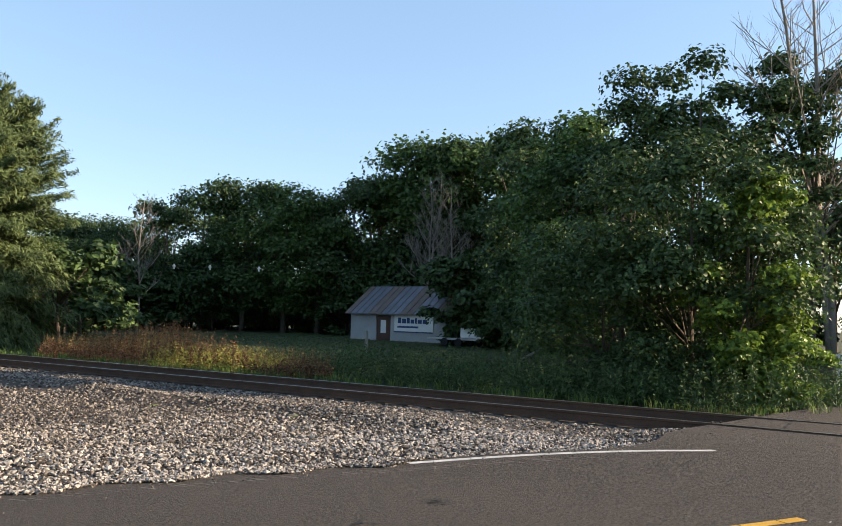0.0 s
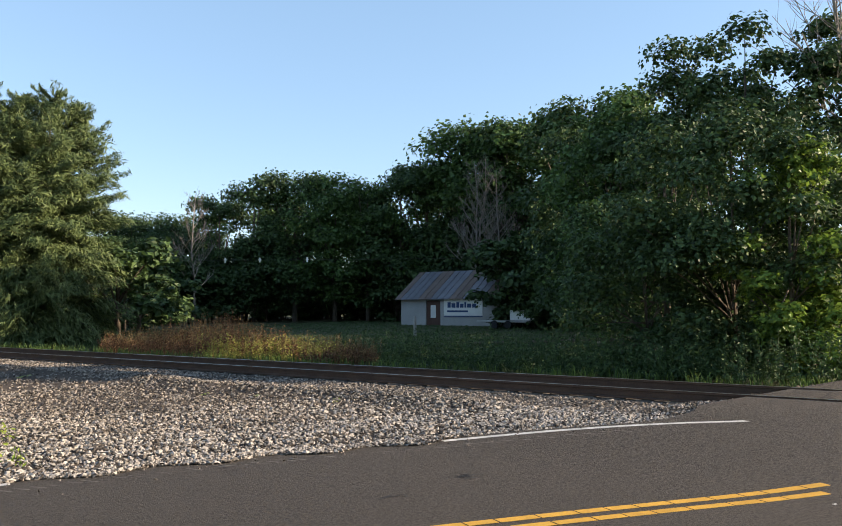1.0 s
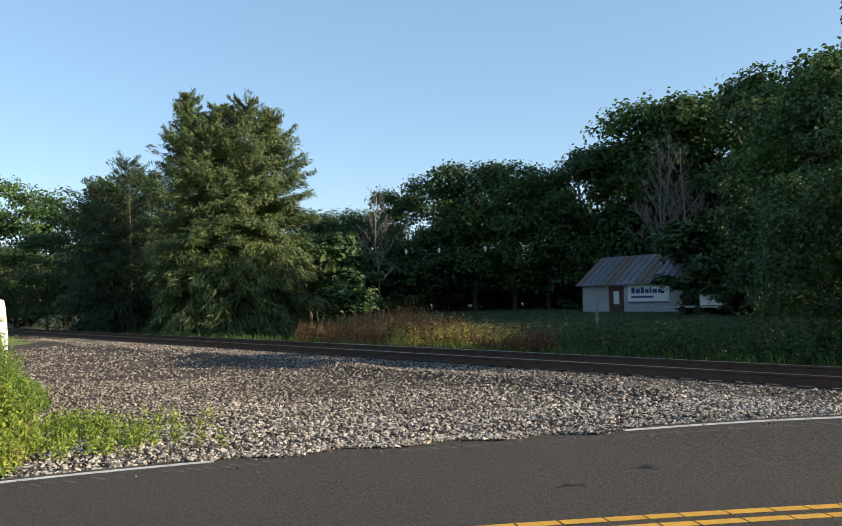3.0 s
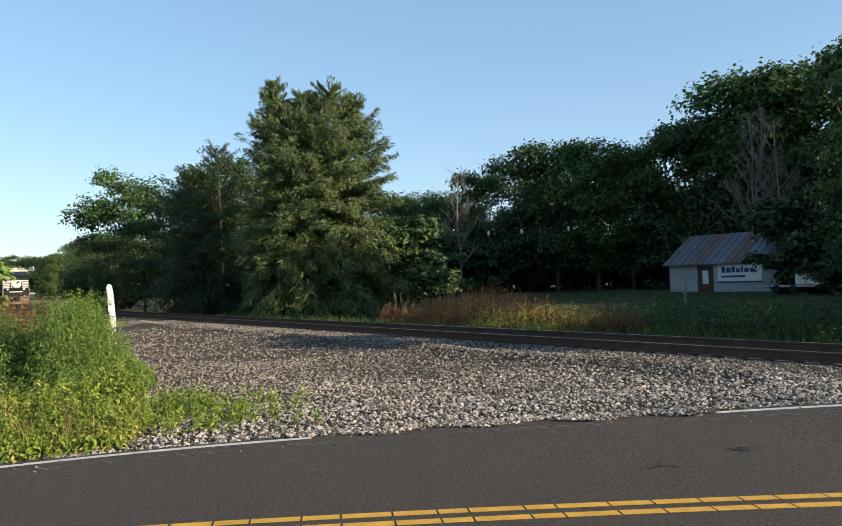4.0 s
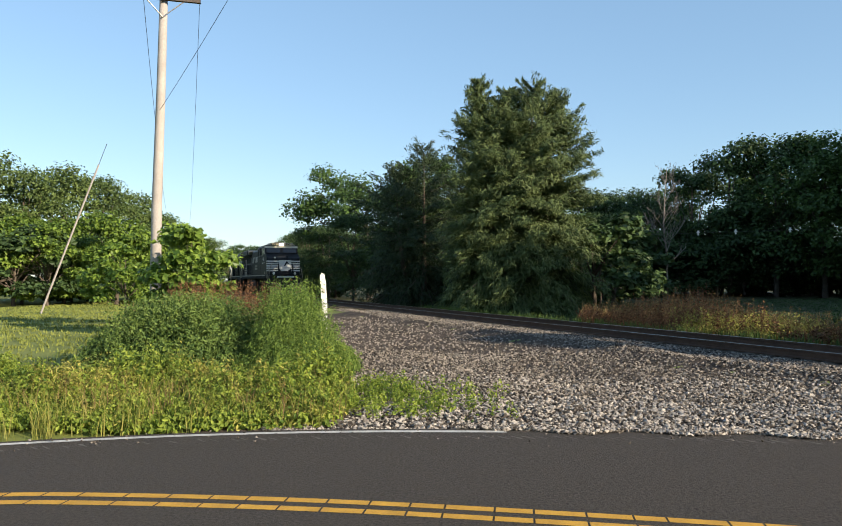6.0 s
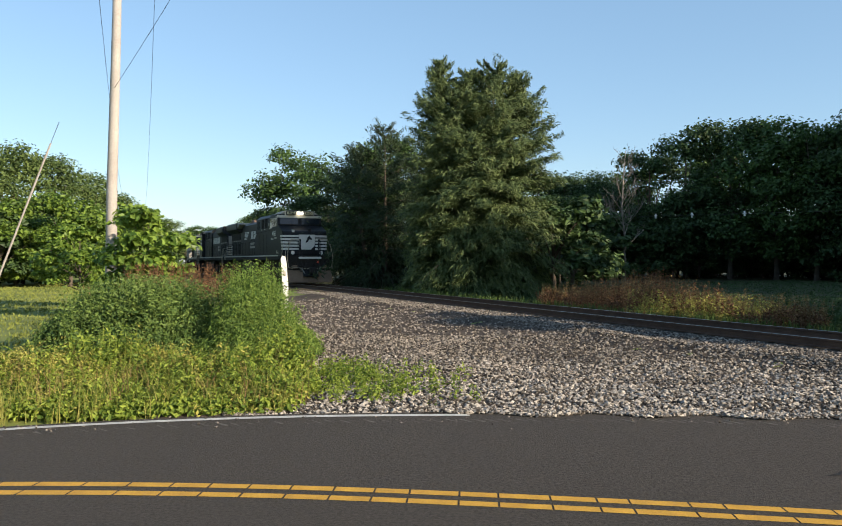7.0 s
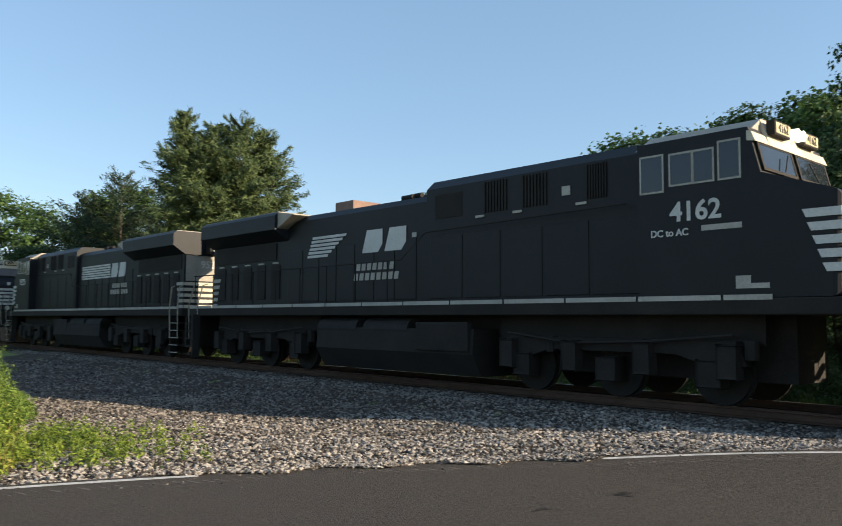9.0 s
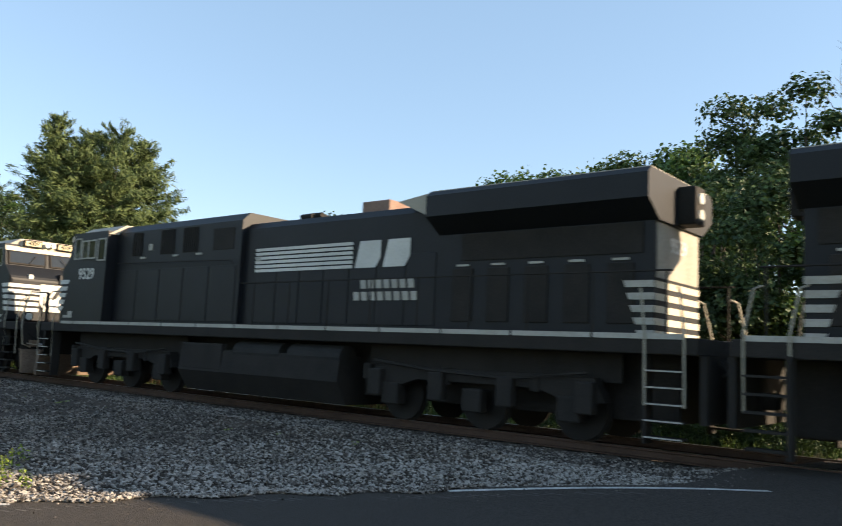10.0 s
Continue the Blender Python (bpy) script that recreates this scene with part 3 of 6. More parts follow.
def broadleaf(name, label, h, w, bottom, seed, nblob=34, n=7000, leaf=0.4, material=None, category="tree", bark=None, top_bias=0.0, lean=0.0, lump=(0.10, 0.2), limbs=False):
    r = np.random.default_rng(seed)
    ob = thing(name, label, category)
    P, N, cs, rs = crown_points(r, h, w, bottom, nblob, n, top_bias, lean, lump)
    V = leaves(P, N, leaf * r.uniform(0.6, 1.25, n), r, 0.7)
    link("crown", mesh_np("crown", V, quads(n)), material or LEAF_DARK, ob)
    bm = bmesh.new()
    base = 0.01 * h + 0.02 if limbs else 0.018 * h + 0.05
    mid = Vector((lean * 0.4, 0, bottom + (h - bottom) * 0.45))
    tube(bm, [(0, 0, -0.4), (0.05, 0.02, bottom * 0.5), tuple(mid * 0.7), tuple(mid), (lean, 0, h * 0.86)], base, base * 0.22, 8)
    for c in cs[: min(16, nblob)]:
        q = r.uniform(0.35, 0.9)
        st = Vector((lean * 0.4 * q, 0, mid.z * q))
        en = Vector(c)
        lb = bmesh.new() if limbs else bm
        tube(lb, [st, st.lerp(en, 0.5) + Vector((0, 0, 0.06 * h * 0.3)), en], base * 0.35, base * 0.08, 5)
        if limbs:
            part("limb", lb, bark or BARK, ob, smooth=True)
    part("trunk", bm, bark or BARK, ob, smooth=True)
    return ob


def spruce(name, label, h, w, seed, n_branch=170, material=None, feather=1.0, twins=((0.0, 0.0, 1.0, 1.0),), fullness=2.6):
    """A spruce with whorls of drooping branches, hung with needle sprays; twins: leaders (x, y, share of height)."""
    r = np.random.default_rng(seed)
    ob = thing(name, label, "tree")
    bm = bmesh.new()
    Ps, Ns, Ss, Ts = [], [], [], []
    for tx, ty, share, girth in twins:
        H = h * share
        tube(bm, [(tx * 0.4, ty * 0.4, -0.3), (tx * 0.8, ty * 0.8, H * 0.4), (tx, ty, H * 0.97)], 0.02 * h, 0.015, 7)
        for k in range(n_branch):
            q = (k + r.uniform()) / n_branch
            z = H * (0.06 + 0.93 * q)
            reach = girth * w / 2 * (0.26 + 0.74 * min(1, (1 - q) * fullness)) * (1 - 0.3 * q * q) * r.uniform(0.5, 1.12)
            a = r.uniform(0, 6.283)
            rise = 1.55 * (q - 0.36) * reach
            droop = (1 - q) * 0.28 * reach
            m = 5
            pts = []
            for j in range(m + 1):
                u = j / m
                pts.append((tx + math.cos(a) * reach * u, ty + math.sin(a) * reach * u, z + rise * u - droop * u * u + 0.35 * (1 - q) * u ** 3))
            if k % 3 == 0:
                tube(bm, pts, 0.035 * (1.2 - q), 0.008, 3)
            cnt = int(20 + 44 * reach / (w / 2) * feather)
            u = r.uniform(0.12, 1.0, cnt) ** 0.8
            pa = np.array(pts)
            i0 = np.clip((u * m).astype(int), 0, m - 1)
            f = (u * m - i0)[:, None]
            c = pa[i0] * (1 - f) + pa[i0 + 1] * f
            side = np.array((-math.sin(a), math.cos(a), 0.0))
            spread = r.normal(size=(cnt, 1)) * 0.20 * (0.5 + reach * 0.22)
            c = c + side * spread + np.array((0, 0, 1.0)) * (r.uniform(-0.55, 0.12, (cnt, 1)) * (1.0 - q * 0.8))
            Ps.append(c)
            nn = np.tile(np.array((math.cos(a) * 0.5, math.sin(a) * 0.5, 0.55)), (cnt, 1)) + r.normal(size=(cnt, 3)) * 0.5
            Ns.append(nn)
            Ss.append(r.uniform(0.25, 0.62, cnt) * (0.75 + 0.25 * (1 - q)))
            out = np.array((math.cos(a), math.sin(a), 2.2 * (q - 0.42)))
            Ts.append(np.tile(out, (cnt, 1)) + r.normal(size=(cnt, 3)) * np.array((0.4, 0.4, 0.45)) - np.array((0, 0, 0.9)) * (r.uniform(0, 1, (cnt, 1)) * (1 - q)))
    P, N, S = np.concatenate(Ps), np.concatenate(Ns), np.concatenate(Ss)
    link("crown", mesh_np("crown", leaves(P, N, S, r, 0.15, np.concatenate(Ts)), quads(len(P))), material or NEEDLE, ob)
    part("trunk", bm, BARK, ob, smooth=True)
    return ob


def bare_tree(name, label, h, seed, wide=0.34, stems=1, r0=None, fork=0.0, twigs=7):
    """A leafless tree: upright stems set with branches, twigs and finer twigs."""
    rnd = random.Random(seed)
    ob = thing(name, label, "tree")
    bm, stem = bmesh.new(), bmesh.new()

    def bough(p, d, length, rad, k):
        pts, q = [p], p
        for _ in range(3):
            d = (d + Vector((rnd.gauss(0, 0.12), rnd.gauss(0, 0.12), 0.1))).normalized()
            q = q + d * length / 3
            pts.append(q)
        tube(bm, pts, rad, rad * 0.35, 4 if k else 3)
        if k:
            for i in range(twigs if k == 2 else max(3, twigs - 2)):
                u = rnd.uniform(0.25, 1.0) * 2.99
                st = pts[int(u)].lerp(pts[int(u) + 1], u - int(u))
                dd = (d + Vector((rnd.gauss(0, 0.55), rnd.gauss(0, 0.55), rnd.uniform(-0.1, 0.4)))).normalized()
                bough(st, dd, length * rnd.uniform(0.3, 0.55), max(rad * 0.42, 0.007), k - 1)

    for s_ in range(stems):
        a = rnd.uniform(0, 6.28)
        lean = Vector((math.cos(a), math.sin(a), 0)) * fork * (1 if s_ else 0.3)
        pts = [Vector((0, 0, -0.3)) + lean * (u ** 1.3) * h + Vector((rnd.gauss(0, 0.012), rnd.gauss(0, 0.012), 0)) * h * u + Vector((0, 0, h * u)) for u in (0, 0.2, 0.4, 0.6, 0.8, 1.0)]
        base = r0 or h * 0.012
        tube(stem, pts, base, base * 0.15, 7)
        for i in range(24):
            q = 0.3 + 0.68 * (i + rnd.random()) / 24
            u = q * 4.99
            st = pts[int(u)].lerp(pts[int(u) + 1], u - int(u))
            az = i * 2.4 + rnd.uniform(-0.5, 0.5)
            d = Vector((math.cos(az), math.sin(az), rnd.uniform(0.5, 1.3))).normalized()
            bough(st, d, h * wide * (1.08 - q) * rnd.uniform(0.6, 1.1) + 0.03 * h, base * 0.42 * (1.15 - q), 2)
    part("trunk", stem, DEADWOOD, ob, smooth=True)
    part("bare_crown", bm, DEADWOOD, ob)
    return ob


def scatter_plants(name, label, category, places, material, r, height, leaf, per, droop=0.3, aspect=0.4, kind="stuff", stalk=True, radius=0.12, top=0.0):
    """Upright stalks set with leaves, all in one mesh: places (n, 2), height per stalk."""
    n = len(places)
    H = height if isinstance(height, np.ndarray) else np.full(n, height)
    H = H * r.uniform(0.7, 1.15, n)
    lean = r.normal(size=(n, 2)) * 0.13
    z0 = ground_z(places[:, 0], places[:, 1])
    u = r.uniform(0.12, 1.0, (n, per))
    if top:
        u = 1 - (1 - u) * (1 - top)
    a = r.uniform(0, 6.283, (n, per))
    rad = radius * (1.15 - 0.75 * u) * r.uniform(0.3, 1.0, (n, per))
    X = places[:, None, 0] + lean[:, None, 0] * H[:, None] * u ** 1.5 + np.cos(a) * rad
    Y = places[:, None, 1] + lean[:, None, 1] * H[:, None] * u ** 1.5 + np.sin(a) * rad
    Z = z0[:, None] + H[:, None] * u
    P = np.stack([X, Y, Z], 2).reshape(-1, 3)
    N = np.stack([np.cos(a) * droop * 2, np.sin(a) * droop * 2, np.full_like(a, 0.7)], 2).reshape(-1, 3) + r.normal(size=(n * per, 3)) * 0.35
    S = (leaf * r.uniform(0.55, 1.3, (n, per)) * (1.1 - 0.4 * u)).reshape(-1)
    V = leaves(P, N, S, r, aspect)
    Q = quads(n * per)
    if stalk:
        w = 0.003 + 0.002 * r.uniform(0, 1, n)
        ang = r.uniform(0, 3.14, n)
        dx, dy = np.cos(ang) * w, np.sin(ang) * w
        b = np.stack([places[:, 0], places[:, 1], z0 - 0.03], 1)
        t = np.stack([places[:, 0] + lean[:, 0] * H, places[:, 1] + lean[:, 1] * H, z0 + H * 1.02], 1)
        o = np.stack([dx, dy, np.zeros(n)], 1)
        SV = np.stack([b - o, b + o, t + o * 0.4, t - o * 0.4], 1).reshape(-1, 3)
        Q = np.concatenate([Q, quads(n) + len(V)])
        V = np.concatenate([V, SV])
    ob = link(name, mesh_np(name, V, Q), material)
    return tagged(ob, label, category, kind=kind)


def blades(name, label, places, material, r, height, width=0.012, per=4):
    """Bent grass blades, in tufts."""
    n = len(places) * per
    P = np.repeat(places, per, 0) + r.normal(size=(n, 2)) * 0.06
    H = (np.repeat(height, per) if isinstance(height, np.ndarray) else np.full(n, height)) * r.uniform(0.5, 1.2, n)
    a = r.uniform(0, 6.283, n)
    d = np.stack([np.cos(a), np.sin(a)], 1)
    s = np.stack([-d[:, 1], d[:, 0], np.zeros(n)], 1) * width
    z = ground_z(P[:, 0], P[:, 1]) - 0.02
    b = np.concatenate([P, z[:, None]], 1)
    m = np.concatenate([P + d * (H * 0.12)[:, None], (z + H * 0.6)[:, None]], 1)
    t = np.concatenate([P + d * (H * 0.42)[:, None], (z + H)[:, None]], 1)
    V = np.stack([b - s, b + s, m + s * 0.8, m - s * 0.8, t + s * 0.15, t - s * 0.15], 1).reshape(-1, 3)
    k = 6 * np.arange(n)[:, None]
    Q = np.concatenate([k + np.array([[0, 1, 2, 3]]), k + np.array([[3, 2, 4, 5]])])
    return tagged(link(name, mesh_np(name, V, Q), material), label, "grass", kind="stuff")


def put(ob, x, y, turn=0.0, scale=1.0, sink=0.0):
    ob.matrix_basis = pose(x, y, float(ground_z(np.array(x), np.array(y))) - sink, 0, 0, turn) @ Matrix.Diagonal((scale, scale, scale, 1))
    return ob


def repeat(ob, x, y, turn, scale, stretch=1.0):
    m = pose(x, y, float(ground_z(np.array(x), np.array(y))) - 0.1, 0, 0, turn)
    c = copy_thing(ob, m)
    c.matrix_basis = m @ Matrix.Diagonal((scale, scale, scale * stretch, 1))
    return c


def build_woods():
    rnd = random.Random(11)
    kinds = [broadleaf("deciduous_tree", "tall dark green deciduous tree at the wood's edge", 15, 10.5, 0.9, 100 + i, 44, 13000, 0.36, (LEAF_OAK, LEAF_DARK, LEAF_OAK, LEAF_DARK, LEAF_MID)[i]) for i in range(5)]
    first = [True] * 5
    under = [broadleaf("undergrowth_shrub", "dense dark undergrowth shrub below the trees", 4.2, 6.0, 0.1, 120 + i, 20, 4600, 0.29, LEAF_DARK, "shrub") for i in range(2)]
    firstu = [True] * 2

    line = [track_at(v * 2.0)[:2] for v in range(-20, 165)]

    def clear(x, y, h, slim):
        """Keeps a plant off the rails and out of the line of sight along them."""
        return min(math.hypot(x - q[0], y - q[1]) for q in line) > 2.2 + slim * h

    def tree(az, d, h, k=None, turn=None, wide=1.0):
        k = rnd.randrange(4) if k is None else k
        x, y, _ = polar(az, d)
        if not clear(x, y, h, 0.33 * wide):
            return
        s = h * 0.94 / 15
        m = pose(x, y, float(ground_z(np.array(x), np.array(y))) - 0.1, 0, 0, rnd.uniform(0, 360) if turn is None else turn)
        ob = kinds[k] if first[k] else copy_thing(kinds[k], m)
        first[k] = False
        ob.matrix_basis = m @ Matrix.Diagonal((s * wide, s * wide, s, 1))
        ob["group"] = "trees of the wood"

    def shrub(az, d, h):
        k = rnd.randrange(2)
        x, y, _ = polar(az, d)
        if not clear(x, y, h, 0.8):
            return
        s = h / 4.2
        m = pose(x, y, float(ground_z(np.array(x), np.array(y))) - 0.1, 0, 0, rnd.uniform(0, 360))
        ob = under[k] if firstu[k] else copy_thing(under[k], m)
        firstu[k] = False
        ob.matrix_basis = m @ Matrix.Diagonal((s * 1.2, s * 1.2, s, 1))
        ob["group"] = "undergrowth of the wood"

    # the edge of the wood: direction, distance, height
    edge = ((-13.5, 95, 13), (-15.5, 92, 12), (-18.5, 88, 14.5), (-21, 84, 15.6), (-24, 82, 16.6), (-27, 80, 16), (-29.5, 78, 14.8), (-32, 77, 15.5), (-34, 79, 17.0),
            (-36.8, 77, 19.8), (-39.2, 75, 20.2), (-41.2, 74, 19.8), (-45.0, 72, 19.0), (-46, 62, 18.6), (-48.5, 58, 18.2))
    for az, d, h in edge:
        tree(az, d, h)
    for az, d, h in ((-17, 104, 14), (-23, 100, 17), (-30, 97, 16), (-35.5, 95, 17), (-40.5, 92, 18.5), (-45, 84, 18), (-49.5, 76, 18), (-54, 70, 17), (-60, 66, 15), (-66, 64, 14), (-72, 62, 15), (-79, 60, 15), (-86, 60, 15)):
        tree(az, d, h)
    for i in range(64):
        az = -12 - (i % 32) * 1.6
        shrub(az + rnd.uniform(-0.5, 0.5), (86 if az > -30 else 80 if az > -42 else 58) - rnd.uniform(-6, 4), rnd.uniform(3.2, 6.5))
    for i in range(44):
        az = -12 - i * 0.85
        shrub(az, (88 if az > -30 else 83 if az > -42 else 62) + rnd.uniform(-2, 5), rnd.uniform(4.5, 6.8))
    for i in range(30):
        az = -11 - i * 1.35
        shrub(az, (97 if az > -30 else 90 if az > -42 else 70) + rnd.uniform(-3, 3), rnd.uniform(4.0, 5.5))
    # dark trees between shed and crossing
    for az, d, h, w in ((-46.6, 44, 12.5, 0.9), (-48.5, 40, 12.5, 0.9), (-50.5, 36, 10.5, 1.0), (-47.0, 35, 7.0, 1.0), (-48.5, 30, 6.5, 1.1), (-51.5, 27, 8.0, 1.0)):
        tree(az, d, h, wide=w)
    for az, d, h in ((5.2, 84, 8.5), (6.4, 90, 8.0), (7.6, 94, 7.5), (8.8, 100, 7.0), (9.8, 112, 7.5), (6.8, 110, 9)):
        tree(az, d, h, k=1, wide=0.9)
    for i in range(16):
        tree(4.5 + i * 0.9, 225 + 12 * (i % 3), 12.5 + (i * 7 % 5) * 1.0, k=i % 5, wide=1.3)
        shrub(4.9 + i * 0.9, 205 + 9 * (i % 3), 6.5)
    for i in range(13):
        tree(7.0 + i * 1.1, 345 + 10 * (i % 2), 15 + (i % 4) * 1.2, k=i % 5, wide=1.6)
    for i in range(10):
        shrub(20.5 + i * 1.6, 102 + 5 * (i % 2), 5.0)
    # dense dark growth down to the ground along the far side of the track
    for az, d, h in ((7.6, 68, 7.0), (8.4, 75, 7.5), (9.2, 83, 8.0), (9.9, 91, 8.5), (10.5, 100, 8.5), (5.8, 62, 7.0), (6.6, 70, 8.5)):
        tree(az, d, h, k=1, wide=0.95)
    for az, d, h in ((6.4, 57, 3.2), (7.6, 64, 3.4), (8.7, 73, 3.4), (9.6, 82, 3.6), (10.3, 92, 3.8), (5.0, 52, 3.0), (7.2, 72, 4.5), (8.6, 84, 4.5)):
        shrub(az, d, h)
    # bushes that close the view below the trees on the lawn's far side
    # brighter leaves than the undergrowth stand for the sun on these bushes
    lb = broadleaf("lawn_bush", "leafy bush in bright green for the sun beyond the lawn", 4.6, 6.0, 0.1, 140, 24, 6500, 0.22, LEAF_BRIGHT, "shrub")
    for i in range(13):
        x, y, _ = polar(19.0 + i * 1.5, 56 + 4 * (i % 3))
        if i == 0:
            put(lb, x, y)
        else:
            repeat(lb, x, y, 77 * i, 0.95 + (i * 5 % 4) * 0.1)["group"] = "bushes round the lawn"
    lb["group"] = "bushes round the lawn"
    # left of the track: far trees, and the dark row behind the spruce
    for az, d, h in ((5.5, 78, 11.5), (3.0, 66, 10.5), (4.8, 58, 9.0), (1.5, 60, 12.5), (12.5, 150, 9), (14.5, 170, 10), (16.5, 170, 10), (18.5, 160, 10)):
        tree(az, d, h)
    # paler leaves (k=4) put the sun on these trees into their colour
    for az, d, h in ((20.5, 118, 12), (22.5, 95, 12.5), (24.8, 85, 13), (27, 80, 13), (29.5, 74, 12), (32.5, 70, 13), (36, 68, 13)):
        tree(az, d, h, k=4)
    for i in range(11):
        tree(9.5 + i * 1.15, 118 + 14 * (i % 3), 8.0 + (i % 4) * 0.8, k=4, wide=1.2)
    for az, d, h in ((2.2, 50, 6), (5.0, 54, 5), (-0.5, 44, 5.5), (6.5, 66, 6), (8.3, 80, 6), (-11.5, 50, 6), (-13, 60, 6), (21.5, 70, 4.5), (24, 64, 5), (27, 60, 4.5), (30, 56, 5)):
        shrub(az, d, h)
    # right-hand row; trees past -80 are out of view, added to shade the field
    for az, d, h in ((-71, 50, 11.5), (-75, 47, 11.5), (-79, 49, 12), (-83, 46, 12.5), (-87, 48, 12.5), (-91, 48, 13.0), (-95, 47, 12.0), (-99, 50, 11.5), (-77, 60, 14), (-85, 60, 15)):
        tree(az, d, h)
    for az, d, h in ((-10, 78, 9.0), (-12.2, 84, 9.5), (-14.8, 88, 10.5), (-9, 68, 8.0), (-8.0, 82, 12.5), (-10.2, 88, 12.5), (-12.5, 94, 12.0)):
        tree(az, d, h, k=1)
    for az, d, h in ((-10.2, 62, 3.4), (-12, 68, 4.0), (-14, 80, 3.0), (-15.5, 84, 3.2)):
        shrub(az, d, h)
    f = broadleaf("open_crowned_tree", "open-crowned deciduous tree with sky showing through", 13.8, 12, 4.5, 151, 26, 8000, 0.33, LEAF_OAK, limbs=True)
    put(f, *polar(7.9, 82)[:2], 40)
    # the tall open tree at the crossing
    o = broadleaf("tall_oak", "tall open oak with clumped foliage and bare stems", 15.1, 10.2, 5.0, 161, 36, 16000, 0.25, LEAF_DARK, top_bias=-0.6, lump=(0.07, 0.135), limbs=True)
    put(o, *polar(-57.2, 39)[:2], 10)
    o = broadleaf("tall_oak", "tall dark oak behind the roadside maple", 12.8, 8.0, 3.0, 162, 30, 14000, 0.24, LEAF_DARK, limbs=True)
    put(o, *polar(-51.0, 41)[:2], 80)
    o = broadleaf("tall_oak", "tall leafy oak beside bare trees", 15.4, 7, 4.0, 163, 28, 11000, 0.24, LEAF_DARK, lump=(0.08, 0.15), limbs=True)
    put(o, *polar(-64.5, 40)[:2], 80)
    # the maple's shade and sun are split between a dark and a bright crown
    m = broadleaf("roadside_maple", "bushy maple in dark leaf colour for its shaded part, just beyond the track", 6.9, 6.6, 0.1, 171, 76, 44000, 0.135, LEAF_DARK, lump=(0.075, 0.15), limbs=True)
    put(m, *polar(-56.0, 21)[:2], 0)
    m = broadleaf("roadside_maple", "slender bright-leaved crown for the maple's sunlit side beyond the track", 5.6, 3.0, 0.6, 174, 26, 7000, 0.15, LEAF_BRIGHT, lump=(0.09, 0.17), limbs=True)
    put(m, *polar(-59.6, 19.6)[:2], 0)
    m = broadleaf("roadside_maple", "lower dark bush beside the maple", 4.6, 5.2, 0.1, 172, 40, 13000, 0.14, LEAF_DARK, limbs=True)
    put(m, *polar(-50.0, 22)[:2], 0)
    m = broadleaf("roadside_bush", "low green bush at the crossing", 1.9, 2.6, 0.1, 173, 20, 4000, 0.14, LEAF_BRIGHT, "shrub", limbs=True)
    put(m, *polar(-61.0, 19.4)[:2], 0)
    # unseen tree added on the right to dapple the maple with shade
    m = broadleaf("deciduous_tree", "added open-crowned tree out of view that shades the maple", 10.4, 7.5, 2.0, 175, 26, 7000, 0.26, LEAF_OAK, lump=(0.1, 0.17))
    put(m, *polar(-87.0, 36)[:2], 0)
    # spruces by the track
    s = spruce("norway_spruce", "large bushy spruce with several leaders and drooping boughs", 13.7, 7.2, 181, 260, NEEDLE, 4.6, ((-2.5, 0, 0.99, 0.7), (-0.6, 0.4, 0.95, 0.9), (0.6, -0.5, 0.96, 1.0), (1.8, 0.3, 0.94, 0.9), (-1.4, -0.4, 0.88, 0.9)), 3.3)
    put(s, *polar(-6.2, 45)[:2], 0)
    s = spruce("dark_spruce", "dark dense spruce behind the larger one", 11.0, 8.5, 182, 170, mat("dark_needles", (0.016, 0.032, 0.014), (0.05, 0.075, 0.03), 0.65, 0.5, 6, 0, translucent=0.15, island=0.5), 2.2, ((0, 0, 1.0, 1.0), (-2.0, 0.5, 0.85, 1.0)))
    put(s, *polar(1.2, 53)[:2], 0)
    first_dark = s
    # dark-needled copies, their colour standing for the shade in this row
    for az, d, h in ((3.8, 52, 8.6), (6.0, 60, 8.2), (-1.2, 57, 9.5), (-3.6, 58, 9.0), (2.4, 60, 10.0), (7.6, 70, 8.0), (0.4, 48, 5.6), (2.6, 49, 5.2), (4.9, 55, 5.4), (6.9, 63, 5.4), (8.6, 74, 5.4), (-1.6, 49, 5.4), (-9.6, 51, 6.0), (-3.4, 49, 5.0)):
        x, y, _ = polar(az, d)
        if clear(x, y, h, 0.36):
            repeat(first_dark, x, y, 70 * az, h / 11.0, 1.0)["label"] = "evergreen coloured dark for the shaded row by the track"
    # bare trees
    put(bare_tree("bare_tree", "slender pale leafless tree before the wood", 10.6, 5, 0.36, 1, 0.11), *polar(-16.7, 60)[:2])
    put(bare_tree("bare_tree", "tall forked leafless tree against the sky", 20.5, 8, 0.42, 2, 0.2, 0.13, 5), *polar(-65.6, 39)[:2])
    put(bare_tree("bare_tree", "tall leafless tree with a leaning stem", 18.0, 9, 0.42, 1, 0.18, 0.1, 4), *polar(-69.5, 40)[:2])
    put(bare_tree("bare_tree", "leafless tree with fine upright twigs", 17.5, 12, 0.5, 1, 0.2, 0.08), *polar(-78.2, 41)[:2])
    put(bare_tree("bare_tree", "leafless tree with fine upright twigs", 18.0, 14, 0.5, 1, 0.2, 0.08), *polar(-81.6, 42)[:2])
